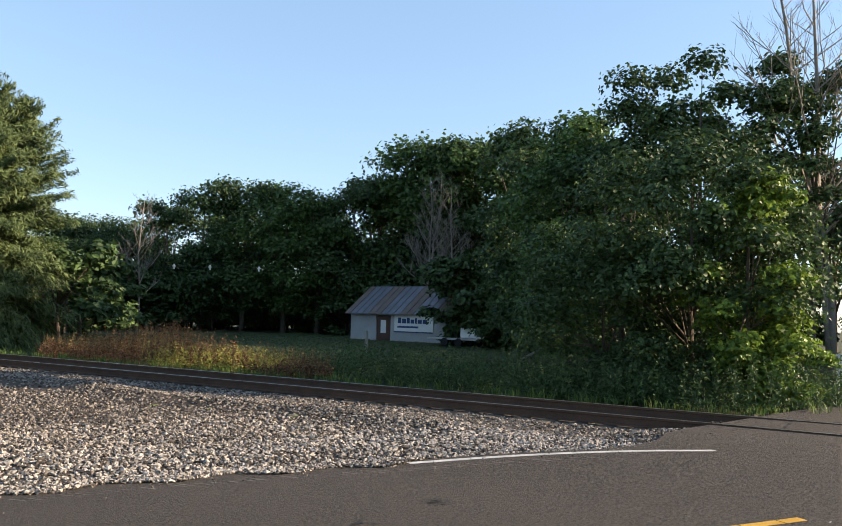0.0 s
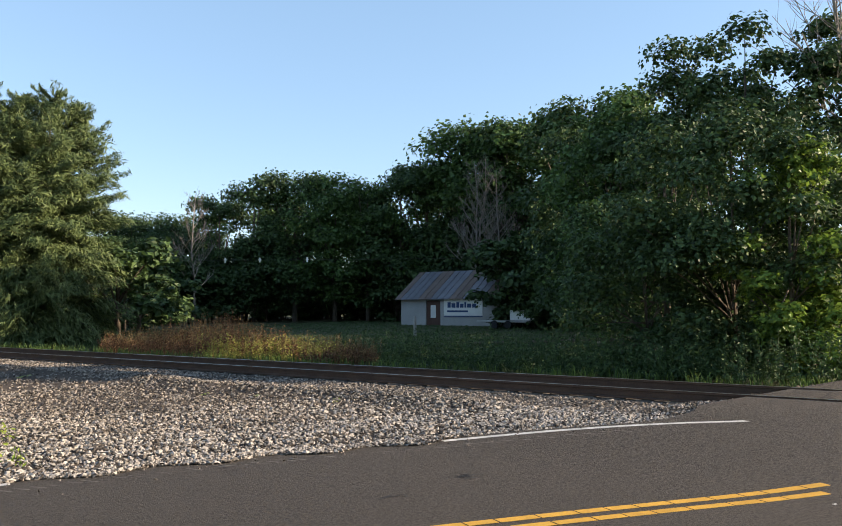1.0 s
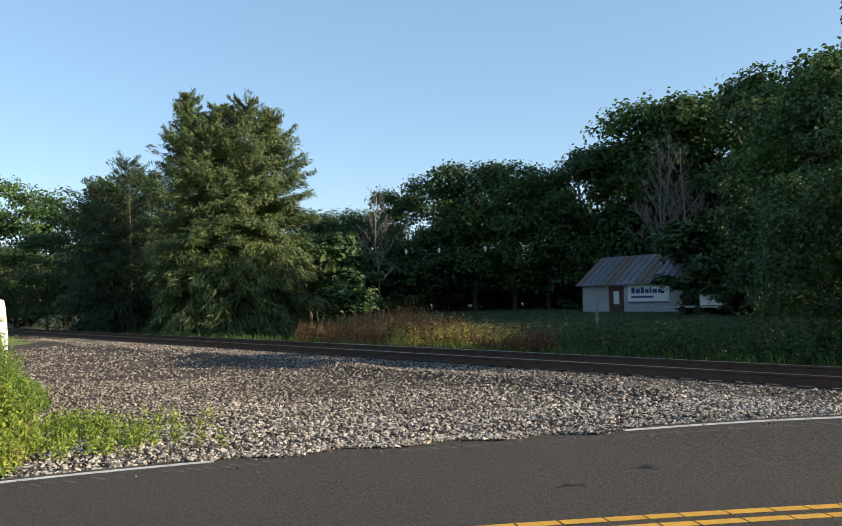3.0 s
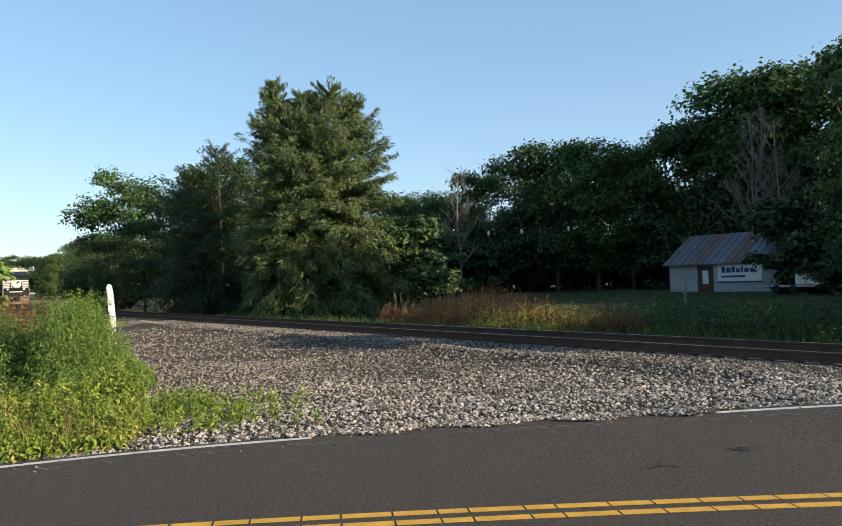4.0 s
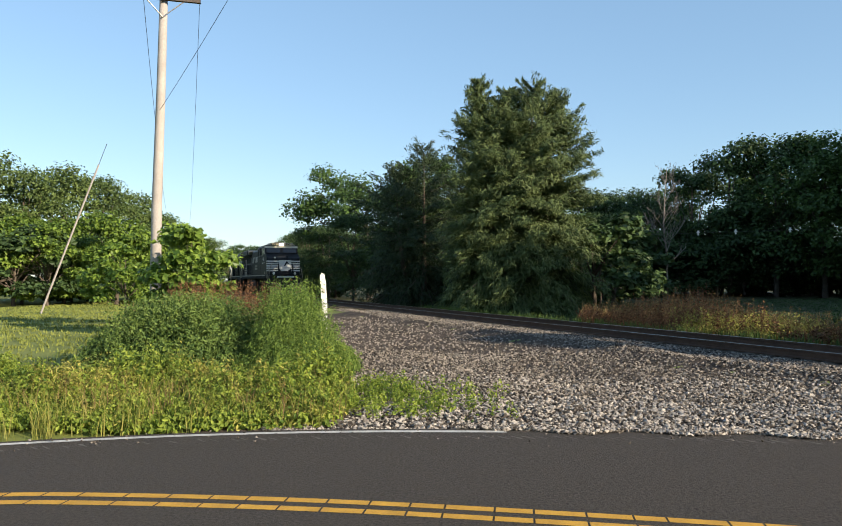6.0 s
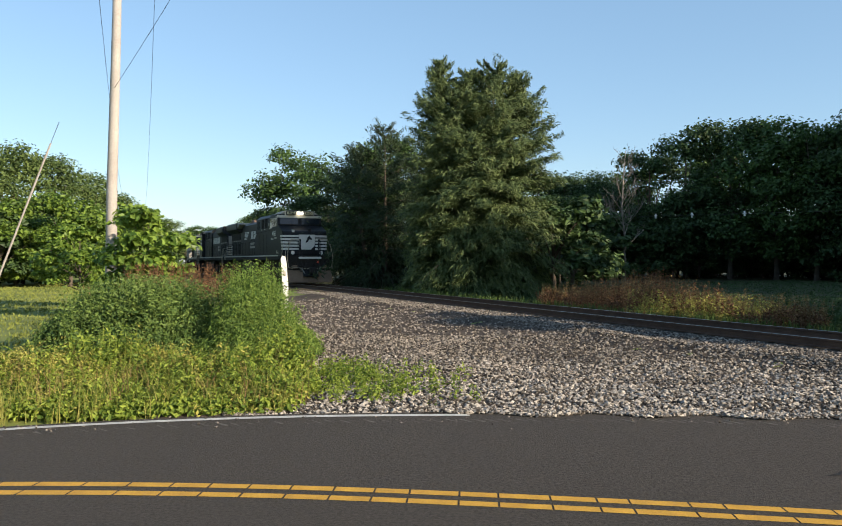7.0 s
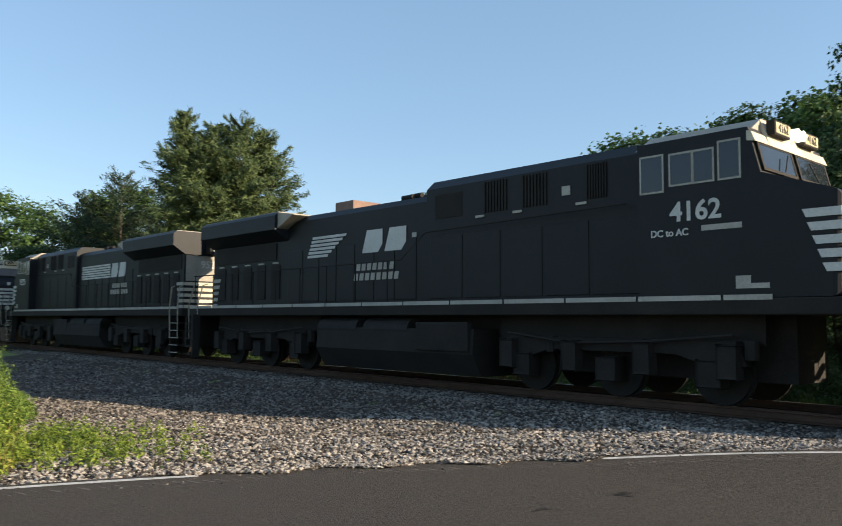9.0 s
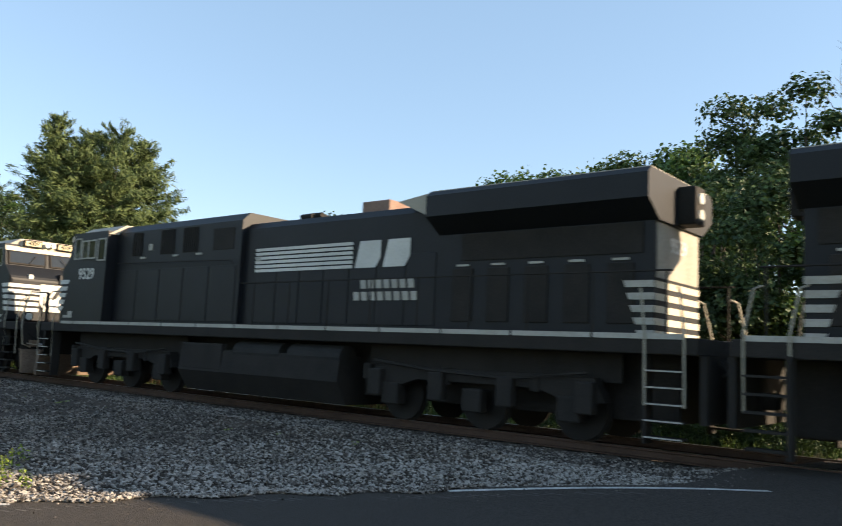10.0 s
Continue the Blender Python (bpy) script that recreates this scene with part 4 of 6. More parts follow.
    put(bare_tree("bare_tree", "grey leafless tree within the wood's edge", 14.5, 15, 0.34, 2, 0.16, 0.08), *polar(-37.6, 68)[:2])
    put(bare_tree("bare_tree", "grey leafless tree within the wood's edge", 13.5, 16, 0.34, 1, 0.15, 0.08), *polar(-39.6, 67)[:2])
    # young leafy trees by the weeds
    y = broadleaf("young_mulberry", "young mulberry tree with large bright leaves", 3.15, 3.0, 0.7, 191, 26, 3400, 0.23, LEAF_MULBERRY, limbs=True)
    put(y, *polar(18.5, 24.5)[:2], 0)
    y = broadleaf("young_mulberry", "young leafy tree beyond the weeds", 2.9, 3.6, 0.4, 192, 24, 3400, 0.19, LEAF_MULBERRY, limbs=True)
    put(y, *polar(23.0, 31)[:2], 0)


def weed_places(n, r, x0, x1, y0, y1, test):
    x, y = r.uniform(x0, x1, n), r.uniform(y0, y1, n)
    k = test(x, y)
    return np.stack([x[k], y[k]], 1)


def build_weeds():
    r = np.random.default_rng(31)
    left = lambda x, y: (x < -0.36 * (y - 8.5) - 0.9 + 0.5 * np.sin(y * 1.3)) & (y > white_y(x) + 0.35)
    # tall weeds on the bank between road and track, highest at a feathery clump
    def mass(x, y):
        a = np.exp(-(((x + 4.7) / 1.45) ** 4 + ((y - 14.3) / 1.7) ** 4))
        b = np.exp(-(((x + 2.72) / 0.42) ** 2 + ((y - 14.2) / 1.2) ** 2)) + 0.68 * np.exp(-(((x + 2.6) / 0.95) ** 2 + ((y - 13.9) / 1.5) ** 2))
        return 1.3 * a, 1.5 * np.minimum(b, 1.0)
    p = weed_places(8500, r, -8, -0.8, 11.4, 17, lambda x, y: np.maximum(*mass(x, y)) > 0.3)
    ma, mb = mass(p[:, 0], p[:, 1])
    k = ma >= mb
    scatter_plants("tall_weeds", "dense tall green roadside weeds", "weeds", p[k], WEED_DARK, r, ma[k], 0.1, 34, 0.4, 0.45, radius=0.2)
    scatter_plants("feathery_weeds", "tall feathery green weeds by the white post", "weeds", p[~k], WEED_FERN, r, mb[~k], 0.085, 50, 0.5, 0.3, radius=0.2)
    p = weed_places(6200, r, -10, 1.0, 9, 11.9, left)
    tall = 0.18 + 0.52 * smooth(9, 11.2, p[:, 1]) * (0.6 + 0.5 * np.sin(p[:, 0] * 2.3 + p[:, 1]) * np.sin(p[:, 1] * 2.9)) * r.uniform(0.6, 1.3, len(p)) * (0.35 + 0.65 * smooth(11.9, 11.3, p[:, 1]))
    pick = np.sin(p[:, 0] * 1.7 + 0.6) * np.sin(p[:, 1] * 2.1 + p[:, 0]) + r.normal(size=len(p)) * 0.5
    for name, label, k, m, leaf, asp in (("roadside_weeds", "sunlit yellow-green roadside weeds", pick > 0.45, WEED_YELLOW, 0.075, 0.4), ("roadside_weeds", "sunlit leafy green roadside weeds", pick <= 0.45, WEED, 0.085, 0.5)):
        scatter_plants(name, label, "weeds", p[k], m, r, tall[k], leaf, 24, 0.4, asp, radius=0.15)
    p = weed_places(900, r, -12, 0.3, 8.6, 11.6, lambda x, y: left(x, y))
    blades("roadside_grass", "long bright roadside grass", p, GRASS_BLADE, r, 0.4, 0.005, 7)
    p = weed_places(200, r, -9, -0.5, 9.2, 11.6, left)
    blades("dry_grass", "dry straw-coloured grass among the weeds", p, WEED_DRY, r, 0.5, 0.004, 5)
    # low green patch running out over the gravel
    p = weed_places(1500, r, -2.8, 1.5, 9.6, 13, lambda x, y: (x > -0.36 * (y - 8.5) - 0.9) & (r.uniform(0, 1, len(x)) < np.exp(-((x + 0.75) / 0.95) ** 2 - ((y - 10.9 + 0.2 * x) / 0.9) ** 2)))
    scatter_plants("gravel_weeds", "low green weeds growing through the gravel", "weeds", p, WEED, r, 0.22, 0.07, 14, 0.35, 0.45)
    # reddish dock stalks behind the weeds
    p = weed_places(900, r, -9.5, -4.2, 16, 22, lambda x, y: (np.abs(np.degrees(np.arctan2(-x, y)) - 15.5) < 3.8))
    scatter_plants("red_dock", "reddish-brown seeding dock stalks", "weeds", p, DOCK_RED, r, 1.45, 0.06, 30, 0.2, 0.5, radius=0.06, top=0.45)
    p = weed_places(700, r, -12, -4, 14, 20, lambda x, y: (np.abs(np.degrees(np.arctan2(-x, y)) - 18) < 4))
    scatter_plants("dry_stalks", "pale dry grass stalks behind the weeds", "weeds", p, WEED_DRY, r, 1.1, 0.06, 18, 0.2, 0.3, radius=0.05, top=0.3)
    p = weed_places(2600, r, -13, -4, 13, 22, lambda x, y: (np.degrees(np.arctan2(-x, y)) > 14) & (np.degrees(np.arctan2(-x, y)) < 22.0))
    scatter_plants("bank_weeds", "grey-green bushy weeds on the bank", "weeds", p, WEED_DARK, r, 1.0, 0.09, 24, 0.35, 0.42, radius=0.16)
    # brush beyond the track, rust-coloured and green
    def beyond(a0, a1, d0, d1):
        return lambda x, y: (np.degrees(np.arctan2(-x, y)) < a0) & (np.degrees(np.arctan2(-x, y)) > a1) & (np.hypot(x, y) > d0) & (np.hypot(x, y) < d1) & (off_track(x, y) > 2.7)
    p = weed_places(16000, r, 3, 32, 18, 48, lambda x, y: beyond(-10, -29, 22, 40)(x, y) & (off_track(x, y) < 9))
    p = p[:3400]
    mid = np.degrees(np.arctan2(-p[:, 0], p[:, 1]))
    scatter_plants("rust_brush", "rust-red brush of seeding weeds beyond the track", "weeds", p, DOCK_RED, r, (0.6 + 0.95 * np.exp(-((mid + 17.8) / 4) ** 2)) * (0.7 + 0.45 * np.sin(p[:, 0] * 1.9) * np.sin(p[:, 1] * 1.6)), 0.1, 16, 0.2, 0.5, radius=0.09, top=0.25)
    scatter_plants("dry_brush", "tan dry weeds mixed into the brush", "weeds", p[:900] + 0.2, WEED_DRY, r, 0.8 + 0.6 * np.exp(-((mid[:900] + 17.8) / 4) ** 2), 0.09, 14, 0.2, 0.4, radius=0.08, top=0.4)
    k = np.hypot(p[:, 0] - 9.6, p[:, 1] - 24.5) < 2.6
    scatter_plants("yellow_brush", "yellow-green weeds among the rust-coloured brush", "weeds", p[k] + 0.1, WEED_YELLOW, r, 0.75, 0.1, 22, 0.3, 0.45, radius=0.14)
    p = weed_places(14000, r, 5, 32, 8, 40, lambda x, y: (off_track(x, y) > 2.7) & (off_track(x, y) < 9) & (np.degrees(np.arctan2(-x, y)) < -27 + 3 * np.sin(x)))[:5200]
    scatter_plants("green_brush", "dark green weeds along the far side of the track", "weeds", p, LEAF_DARK, r, 1.05, 0.12, 18, 0.35, 0.42, radius=0.14)
    p = weed_places(12000, r, -2, 30, 6, 46, lambda x, y: (off_track(x, y) > 2.3) & (off_track(x, y) < 3.6) & ~((x > 9) & (y < 6)))[:700]
    blades("trackside_grass", "tufts of grass along the track's far shoulder", p, WEED_DARK, r, 0.26, 0.01, 5)
    # blades in dark leaf colour carry the shade over the field
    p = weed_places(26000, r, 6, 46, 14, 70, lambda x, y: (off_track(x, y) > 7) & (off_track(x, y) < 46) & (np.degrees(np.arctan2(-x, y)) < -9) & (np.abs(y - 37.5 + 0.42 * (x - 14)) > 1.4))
    blades("field_grass", "rough grass coloured dark for the shade on the field", p, LEAF_DARK, r, 0.07 + 0.38 * smooth(13, 7, off_track(p[:, 0], p[:, 1])), 0.012, 5)
    p = weed_places(9000, r, -26, -6, 14, 60, lambda x, y: np.degrees(np.arctan2(-x, y)) > 22)
    blades("lawn_tufts", "mown sunlit lawn grass", p, GRASS, r, 0.08, 0.014, 5)


# ---- rolling stock ----
def locomotive(number, lead=True):
    """A six-axle diesel: x forward, z up from the rail head; nose at x = 9.65."""
    ob = thing("locomotive", "black diesel freight locomotive with white stripes, number " + number, "locomotive", "locomotives of the train")
    HW, SW = 1.02, 1.53       # half widths of hood and sill
    F, B = 9.65, -9.75
    snout = 0.75 if lead else 0.0
    bm = bmesh.new()
    box(bm, B - 0.9, F + 1.2 + snout, -SW, SW, 1.56, 1.83, 0.02)
    part("frame_sill", bm, LOCO_DIRT, ob)
    for sgn in (-1, 1):
        x = B - 0.7
        while x < F - 0.2:
            bm = bmesh.new()
            box(bm, x, min(x + 1.55, F - 0.1), sgn * SW - 0.006, sgn * SW + 0.006, 1.80, 1.885)
            part("sill_stripe", bm, SILL_STRIPE, ob)
            x += 1.6
    # engine hood: low part, high part behind the cab, radiator section
    bm = bmesh.new()
    prism(bm, [(-HW, 1.84), (HW, 1.84), (HW, 4.22), (HW - 0.16, 4.38), (-HW + 0.16, 4.38), (-HW, 4.22)], "x", B + 4.5, 1.2)
    part("engine_hood", bm, LOCO_BLACK, ob)
    bm = bmesh.new()
    prism(bm, [(-HW - 0.14, 1.84), (HW + 0.14, 1.84), (HW + 0.14, 4.45), (HW - 0.1, 4.66), (-HW + 0.1, 4.66), (-HW - 0.14, 4.45)], "x", 0.85, 7.0)
    part("equipment_hood", bm, LOCO_BLACK, ob)
    bm = bmesh.new()
    prism(bm, [(-HW, 1.84), (HW, 1.84), (HW, 3.75), (-HW, 3.75)], "x", B, B + 4.52)
    part("radiator_hood", bm, LOCO_BLACK, ob)
    bm = bmesh.new()
    prism(bm, [(-HW, 3.72), (HW, 3.72), (1.5, 4.02), (1.5, 4.42), (1.38, 4.52), (-1.38, 4.52), (-1.5, 4.42), (-1.5, 4.02)], "x", B - 0.08, B + 4.6)
    part("radiator", bm, LOCO_BLACK, ob)
    bm = bmesh.new()
    box(bm, B - 0.06, B + 4.58, -1.36, 1.36, 4.515, 4.54)
    prism(bm, [(B + 4.605, 4.05), (B + 4.605, 4.5), (B + 5.4, 4.4), (B + 5.4, 4.38)], "y", -1.4, 1.4)
    part("radiator_cap", bm, LOCO_ROOF, ob)
    # doors, louvres, grilles on both sides
    for sgn in (-1, 1):
        for i in range(7):
            x = B + 4.65 + i * 0.83
            bm = bmesh.new()
            box(bm, x, x + 0.76, sgn * HW - 0.018, sgn * HW + 0.018, 1.95, 3.4, 0.012)
            part("hood_door", bm, LOCO_BLACK, ob)
        for i in range(5):
            x = B + 0.35 + i * 0.84
            bm = bmesh.new()
            box(bm, x, x + 0.5, sgn * HW - 0.03, sgn * HW + 0.03, 2.05, 3.05, 0.012)
            part("radiator_door", bm, LOCO_DIRT, ob)
            bm = bmesh.new()
            box(bm, x + 0.1, x + 0.4, sgn * HW - 0.035, sgn * HW + 0.035, 3.09, 3.13)
            part("marker_plate", bm, SILL_STRIPE, ob)
        bm = bmesh.new()
        box(bm, B + 0.2, B + 4.0, sgn * HW - 0.03, sgn * HW + 0.03, 3.2, 3.7)
        part("radiator_grille", bm, LOCO_DIRT, ob)
        for i, (x, w) in enumerate(((1.15, 0.9), (2.75, 0.7), (3.85, 0.7), (5.5, 0.5))):
            g = bmesh.new()
            for j in range(8 if i else 1):
                if i:
                    box(g, x + j * w / 8, x + (j + 0.5) * w / 8, sgn * (HW + 0.14) - 0.03, sgn * (HW + 0.14) + 0.03, 3.75, 4.4)
                else:
                    box(g, x, x + w, sgn * (HW + 0.14) - 0.012, sgn * (HW + 0.14) + 0.012, 3.75, 4.3, 0.01)
            part("intake_grille", g, LOCO_DIRT, ob)
            if i:
                bm = bmesh.new()
                box(bm, x + 0.05, x + 0.3, sgn * (HW + 0.14) - 0.034, sgn * (HW + 0.14) + 0.034, 3.66, 3.71)
                part("marker_plate", bm, SILL_STRIPE, ob)
        for i in range(5):
            x = 1.0 + i * 1.16
            bm = bmesh.new()
            box(bm, x, x + 1.06, sgn * (HW + 0.14) - 0.016, sgn * (HW + 0.14) + 0.016, 1.95, 3.35, 0.012)
            part("cabinet_door", bm, LOCO_BLACK, ob)
        bm = bmesh.new()
        box(bm, 4.9, 5.1, sgn * (HW + 0.14) - 0.02, sgn * (HW + 0.14) + 0.02, 3.88, 4.06)
        part("notice_plate", bm, SILL_STRIPE, ob)
        bm = bmesh.new()
        box(bm, 0.5, 0.65, sgn * HW - 0.03, sgn * HW + 0.03, 3.42, 3.53)
        part("small_plate", bm, SILL_STRIPE, ob)
    bm = bmesh.new()
    box(bm, -3.35, -2.5, -0.6, 0.6, 4.36, 4.68, 0.03)
    part("exhaust_stack", bm, mat("stack_rust", (0.14, 0.08, 0.06), (0.3, 0.2, 0.16), 0.8, 2, 20, 0.2), ob)
    bm = bmesh.new()
    for i in range(5):
        cyl(bm, (-0.5 + (i % 3) * 0.18, -0.3 + 0.15 * i, 4.55 + 0.04 * (i % 2)), "x", 0.07, 0.42, 10)
    box(bm, -0.6, 0.0, -0.4, 0.4, 4.36, 4.46)
    part("air_horn", bm, LOCO_DIRT, ob)
    # cab with raked windscreen, then the broad nose
    CW = 1.5
    bm = bmesh.new()
    prism(bm, [(6.5, 1.84), (9.15 + snout, 1.84), (9.2 + snout, 3.36), (8.75, 3.76), (8.55, 4.5), (6.5, 4.5)], "y", -CW, CW)
    bmesh.ops.bevel(bm, geom=[e for e in bm.edges if abs(e.verts[0].co.x - 9.2 - snout) < 0.1 and abs(e.verts[1].co.x - 9.2 - snout) < 0.1], offset=0.12, segments=3, affect="EDGES", profile=0.5)
    part("cab", bm, LOCO_BLACK, ob)
    bm = bmesh.new()
    prism(bm, [(-CW, 4.4), (-0.95, 4.72), (0.95, 4.72), (CW, 4.4)], "x", 6.45, 8.53)
    part("cab_roof", bm, LOCO_ROOF, ob)
    bm = bmesh.new()
    for i in range(3):
        box(bm, 6.85 + i * 0.5, 7.15 + i * 0.5, -0.5, 0.1, 4.71, 4.79, 0.015)
    cyl(bm, (8.1, 0.3, 4.82), "z", 0.015, 0.25, 6)
    part("roof_hardware", bm, LOCO_DIRT, ob)
    bm = bmesh.new()
    prism(bm, [(8.535, 4.28), (8.68, 4.26), (8.61, 4.5), (8.535, 4.7)], "y", -0.98, 0.98)
    prism(bm, [(8.535, 4.28), (8.68, 4.26), (8.61, 4.42), (8.535, 4.44)], "y", -CW - 0.01, CW + 0.01)
    part("brow_band", bm, LOCO_CREAM, ob, "cream band above the windscreen")
    for sgn in (-1, 1):
        bm = bmesh.new()
        prism(bm, [(8.735, 3.84), (8.635, 4.24), (8.665, 4.24), (8.765, 3.84)], "y", sgn * 0.12, sgn * 1.36)
        ws = part("windscreen", bm, DARK_GLASS, ob)
        bm = bmesh.new()
        for z0, z1, y0, y1 in ((3.8, 3.85, 0.07, 1.42), (4.23, 4.27, 0.07, 1.42), (3.8, 4.27, 0.07, 0.12), (3.8, 4.27, 1.36, 1.42)):
            prism(bm, [(8.750 - (z0 - 3.8) * 0.256, z0), (8.750 - (z1 - 3.8) * 0.256, z1), (8.784 - (z1 - 3.8) * 0.256, z1), (8.784 - (z0 - 3.8) * 0.256, z0)], "y", sgn * y0, sgn * y1)
        part("windscreen_frame", bm, LOCO_DIRT, ws)
        bm = bmesh.new()
        tube(bm, [(8.82, sgn * 0.7, 3.85), (8.76, sgn * 0.45, 4.15)], 0.012, 0.012, 4)
        part("wiper", bm, LOCO_DIRT, ws)
        # side windows in pale frames
        for x0, x1, z0, z1 in ((6.58, 7.0, 3.66, 4.26), (7.16, 7.56, 3.74, 4.24), (7.6, 7.94, 3.74, 4.24), (8.06, 8.4, 3.74, 4.32)):
            bm = bmesh.new()
            box(bm, x0, x1, sgn * CW - 0.01, sgn * CW + 0.008, z0, z1)
            w = part("side_window", bm, DARK_GLASS, ob)
            bm = bmesh.new()
            for a, b, c, d in ((x0 - 0.03, x0 + 0.01, z0 - 0.03, z1 + 0.03), (x1 - 0.01, x1 + 0.03, z0 - 0.03, z1 + 0.03), (x0, x1, z0 - 0.03, z0 + 0.01), (x0, x1, z1 - 0.01, z1 + 0.03)):
                box(bm, a, b, sgn * CW - 0.01, sgn * CW + 0.025, c, d)
            part("window_frame", bm, SILL_STRIPE, w)
        # white stripes wrap from the nose on to the cab side
        for i in range(5):
            z = 3.12 - i * 0.2
            bm = bmesh.new()
            back = 8.62 + i * 0.07
            prism(bm, [(back, z), (9.2, z), (9.2, z - 0.125), (back + 0.06, z - 0.125)], "y", sgn * (CW - 0.02), sgn * (CW + 0.006))
            part("side_stripe", bm, LOCO_WHITE, ob)
        text_mesh("road_number", number, 0.47, LOCO_WHITE, ob, pose(7.61, sgn * (CW + 0.006), 3.26, 90, 0, 0 if sgn < 0 else 180))
        if lead:
            text_mesh("small_lettering", "DC to AC", 0.17, LOCO_WHITE, ob, pose(7.95, sgn * (CW + 0.006), 2.97, 90, 0, 180) if sgn > 0 else pose(7.12, sgn * (CW + 0.006), 2.93, 90))
            bm = bmesh.new()
            box(bm, 7.72, 8.42, sgn * CW - 0.004, sgn * CW + 0.005, 2.93, 3.02)
            part("lettering_bar", bm, SILL_STRIPE, ob)
        bm = bmesh.new()
        prism(bm, [(8.3, 1.98), (8.85, 1.98), (8.85, 2.06), (8.55, 2.06), (8.55, 2.18), (8.3, 2.18)], "y", sgn * (CW - 0.02), sgn * (CW + 0.006))
        part("jack_plate", bm, SILL_STRIPE, ob)
        # emblem: slanted stripes and solid shapes, then two rows of bars
        for i in range(6):
            z = 3.72 - i * 0.1
            bm = bmesh.new()
            x0, x1 = (-4.05 + 0.05 * (5 - i), -2.2 - 0.17 * i) if sgn < 0 else (-2.7, 0.7)
            prism(bm, [(x0, z), (x1, z), (x1 - 0.03, z - 0.068), (x0 - 0.02, z - 0.068)], "y", sgn * (HW + 0.018), sgn * (HW + 0.026))
            part("emblem_stripe", bm, LOCO_WHITE, ob)
        for k in range(2):
            bm = bmesh.new()
            if sgn < 0:
                x0 = -1.5 + 0.93 * k
                prism(bm, [(x0, 3.15), (x0 + 0.2, 3.72), (x0 + 0.84, 3.72), (x0 + 0.84, 3.35), (x0 + 0.66, 3.15)], "y", sgn * (HW + 0.018), sgn * (HW + 0.026))
            else:
                x0 = -4.4 + 0.84 * k
                prism(bm, [(x0 + 0.76, 3.15), (x0 + 0.62, 3.72), (x0, 3.72), (x0, 3.35), (x0 + 0.14, 3.15)], "y", sgn * (HW + 0.018), sgn * (HW + 0.026))
            part("emblem_block", bm, LOCO_WHITE, ob)
        for k, (a, b, z) in enumerate(((-1.75, -0.15, 2.8), (-1.85, 0.05, 2.55))):
            x = a if sgn < 0 else a - 2.8
            w = (b - a) / (7 + k)
            for j in range(7 + k):
                bm = bmesh.new()
                prism(bm, [(x + j * w, z - 0.09), (x + (j + 0.7) * w, z - 0.09), (x + (j + 0.82) * w, z + 0.09), (x + (j + 0.12) * w, z + 0.09)], "y", sgn * (HW + 0.018), sgn * (HW + 0.025))
                part("lettering_bar", bm, SILL_STRIPE, ob)
    # nose front: stripes, shield, door, lamps
    for i in range(5):
        z = 3.12 - i * 0.2
        for y0, y1 in ((-1.47, -0.41), (0.71, 1.47)):
            bm = bmesh.new()
            box(bm, 9.15, 9.208, y0, y1, z - 0.125, z)
            part("nose_stripe", bm, LOCO_WHITE, ob)
    bm = bmesh.new()
    prism(bm, [(-0.4, 3.16), (0.7, 3.16), (0.66, 2.45), (0.4, 2.22), (-0.2, 2.22), (-0.38, 2.5)], "x", 9.15, 9.214)
    part("nose_shield", bm, LOCO_WHITE, ob)
    bm = bmesh.new()
    prism(bm, [(0.3, 3.12), (0.36, 3.02), (0.5, 2.88), (0.44, 2.82), (0.3, 2.86), (0.2, 2.7), (0.02, 2.62), (0.12, 2.84), (0.2, 2.98)], "x", 9.2, 9.22)
    part("horse_shape", bm, LOCO_BLACK, ob)
    bm = bmesh.new()
    box(bm, 9.16, 9.215, -0.72, -0.14, 1.9, 2.2, 0.01)
    part("nose_door", bm, LOCO_BLACK, ob)
    bm = bmesh.new()
    box(bm, 9.0, 9.25, 0.25, 0.42, 3.2, 3.55, 0.02)
    part("bell", bm, LOCO_BLACK, ob)
    bm = bmesh.new()
    box(bm, 9.0, 9.22, -0.85, -0.7, 3.3, 3.46, 0.01)
    part("bell_plate", bm, LOCO_WHITE, ob)
    for y0, y1 in ((-0.92, -0.28), (0.28, 0.92)):
        bm = bmesh.new()
        box(bm, 8.6, 8.75, y0, y1, 4.44, 4.68, 0.02)
        nb = part("number_board", bm, LOCO_DIRT, ob)
        bm = bmesh.new()
        box(bm, 8.74, 8.76, y0 + 0.04, y1 - 0.04, 4.475, 4.645)
        part("board_face", bm, mat("board_face_yellow", (0.45, 0.38, 0.22), (0.6, 0.5, 0.3), 0.5, 3, 20, 0), nb)
        text_mesh("board_number", number, 0.2, LOCO_BLACK, nb, pose(8.762, (y0 + y1) / 2, 4.56, 90, 0, 90))
    for y in (-0.1, 0.12):
        bm = bmesh.new()
        cyl(bm, (8.75, y, 4.56), "x", 0.09, 0.12, 14)
        part("headlight", bm, GLOW if lead else LENS, ob)
    for y in (-0.95, 0.95):
        bm = bmesh.new()
        cyl(bm, (9.6, y, 2.02), "x", 0.15, 0.3, 14)
        dl = part("ditch_light", bm, LOCO_DIRT, ob)
        bm = bmesh.new()
        cyl(bm, (9.757, y, 2.02), "x", 0.12, 0.02, 14)
        part("lens", bm, LENS, dl)
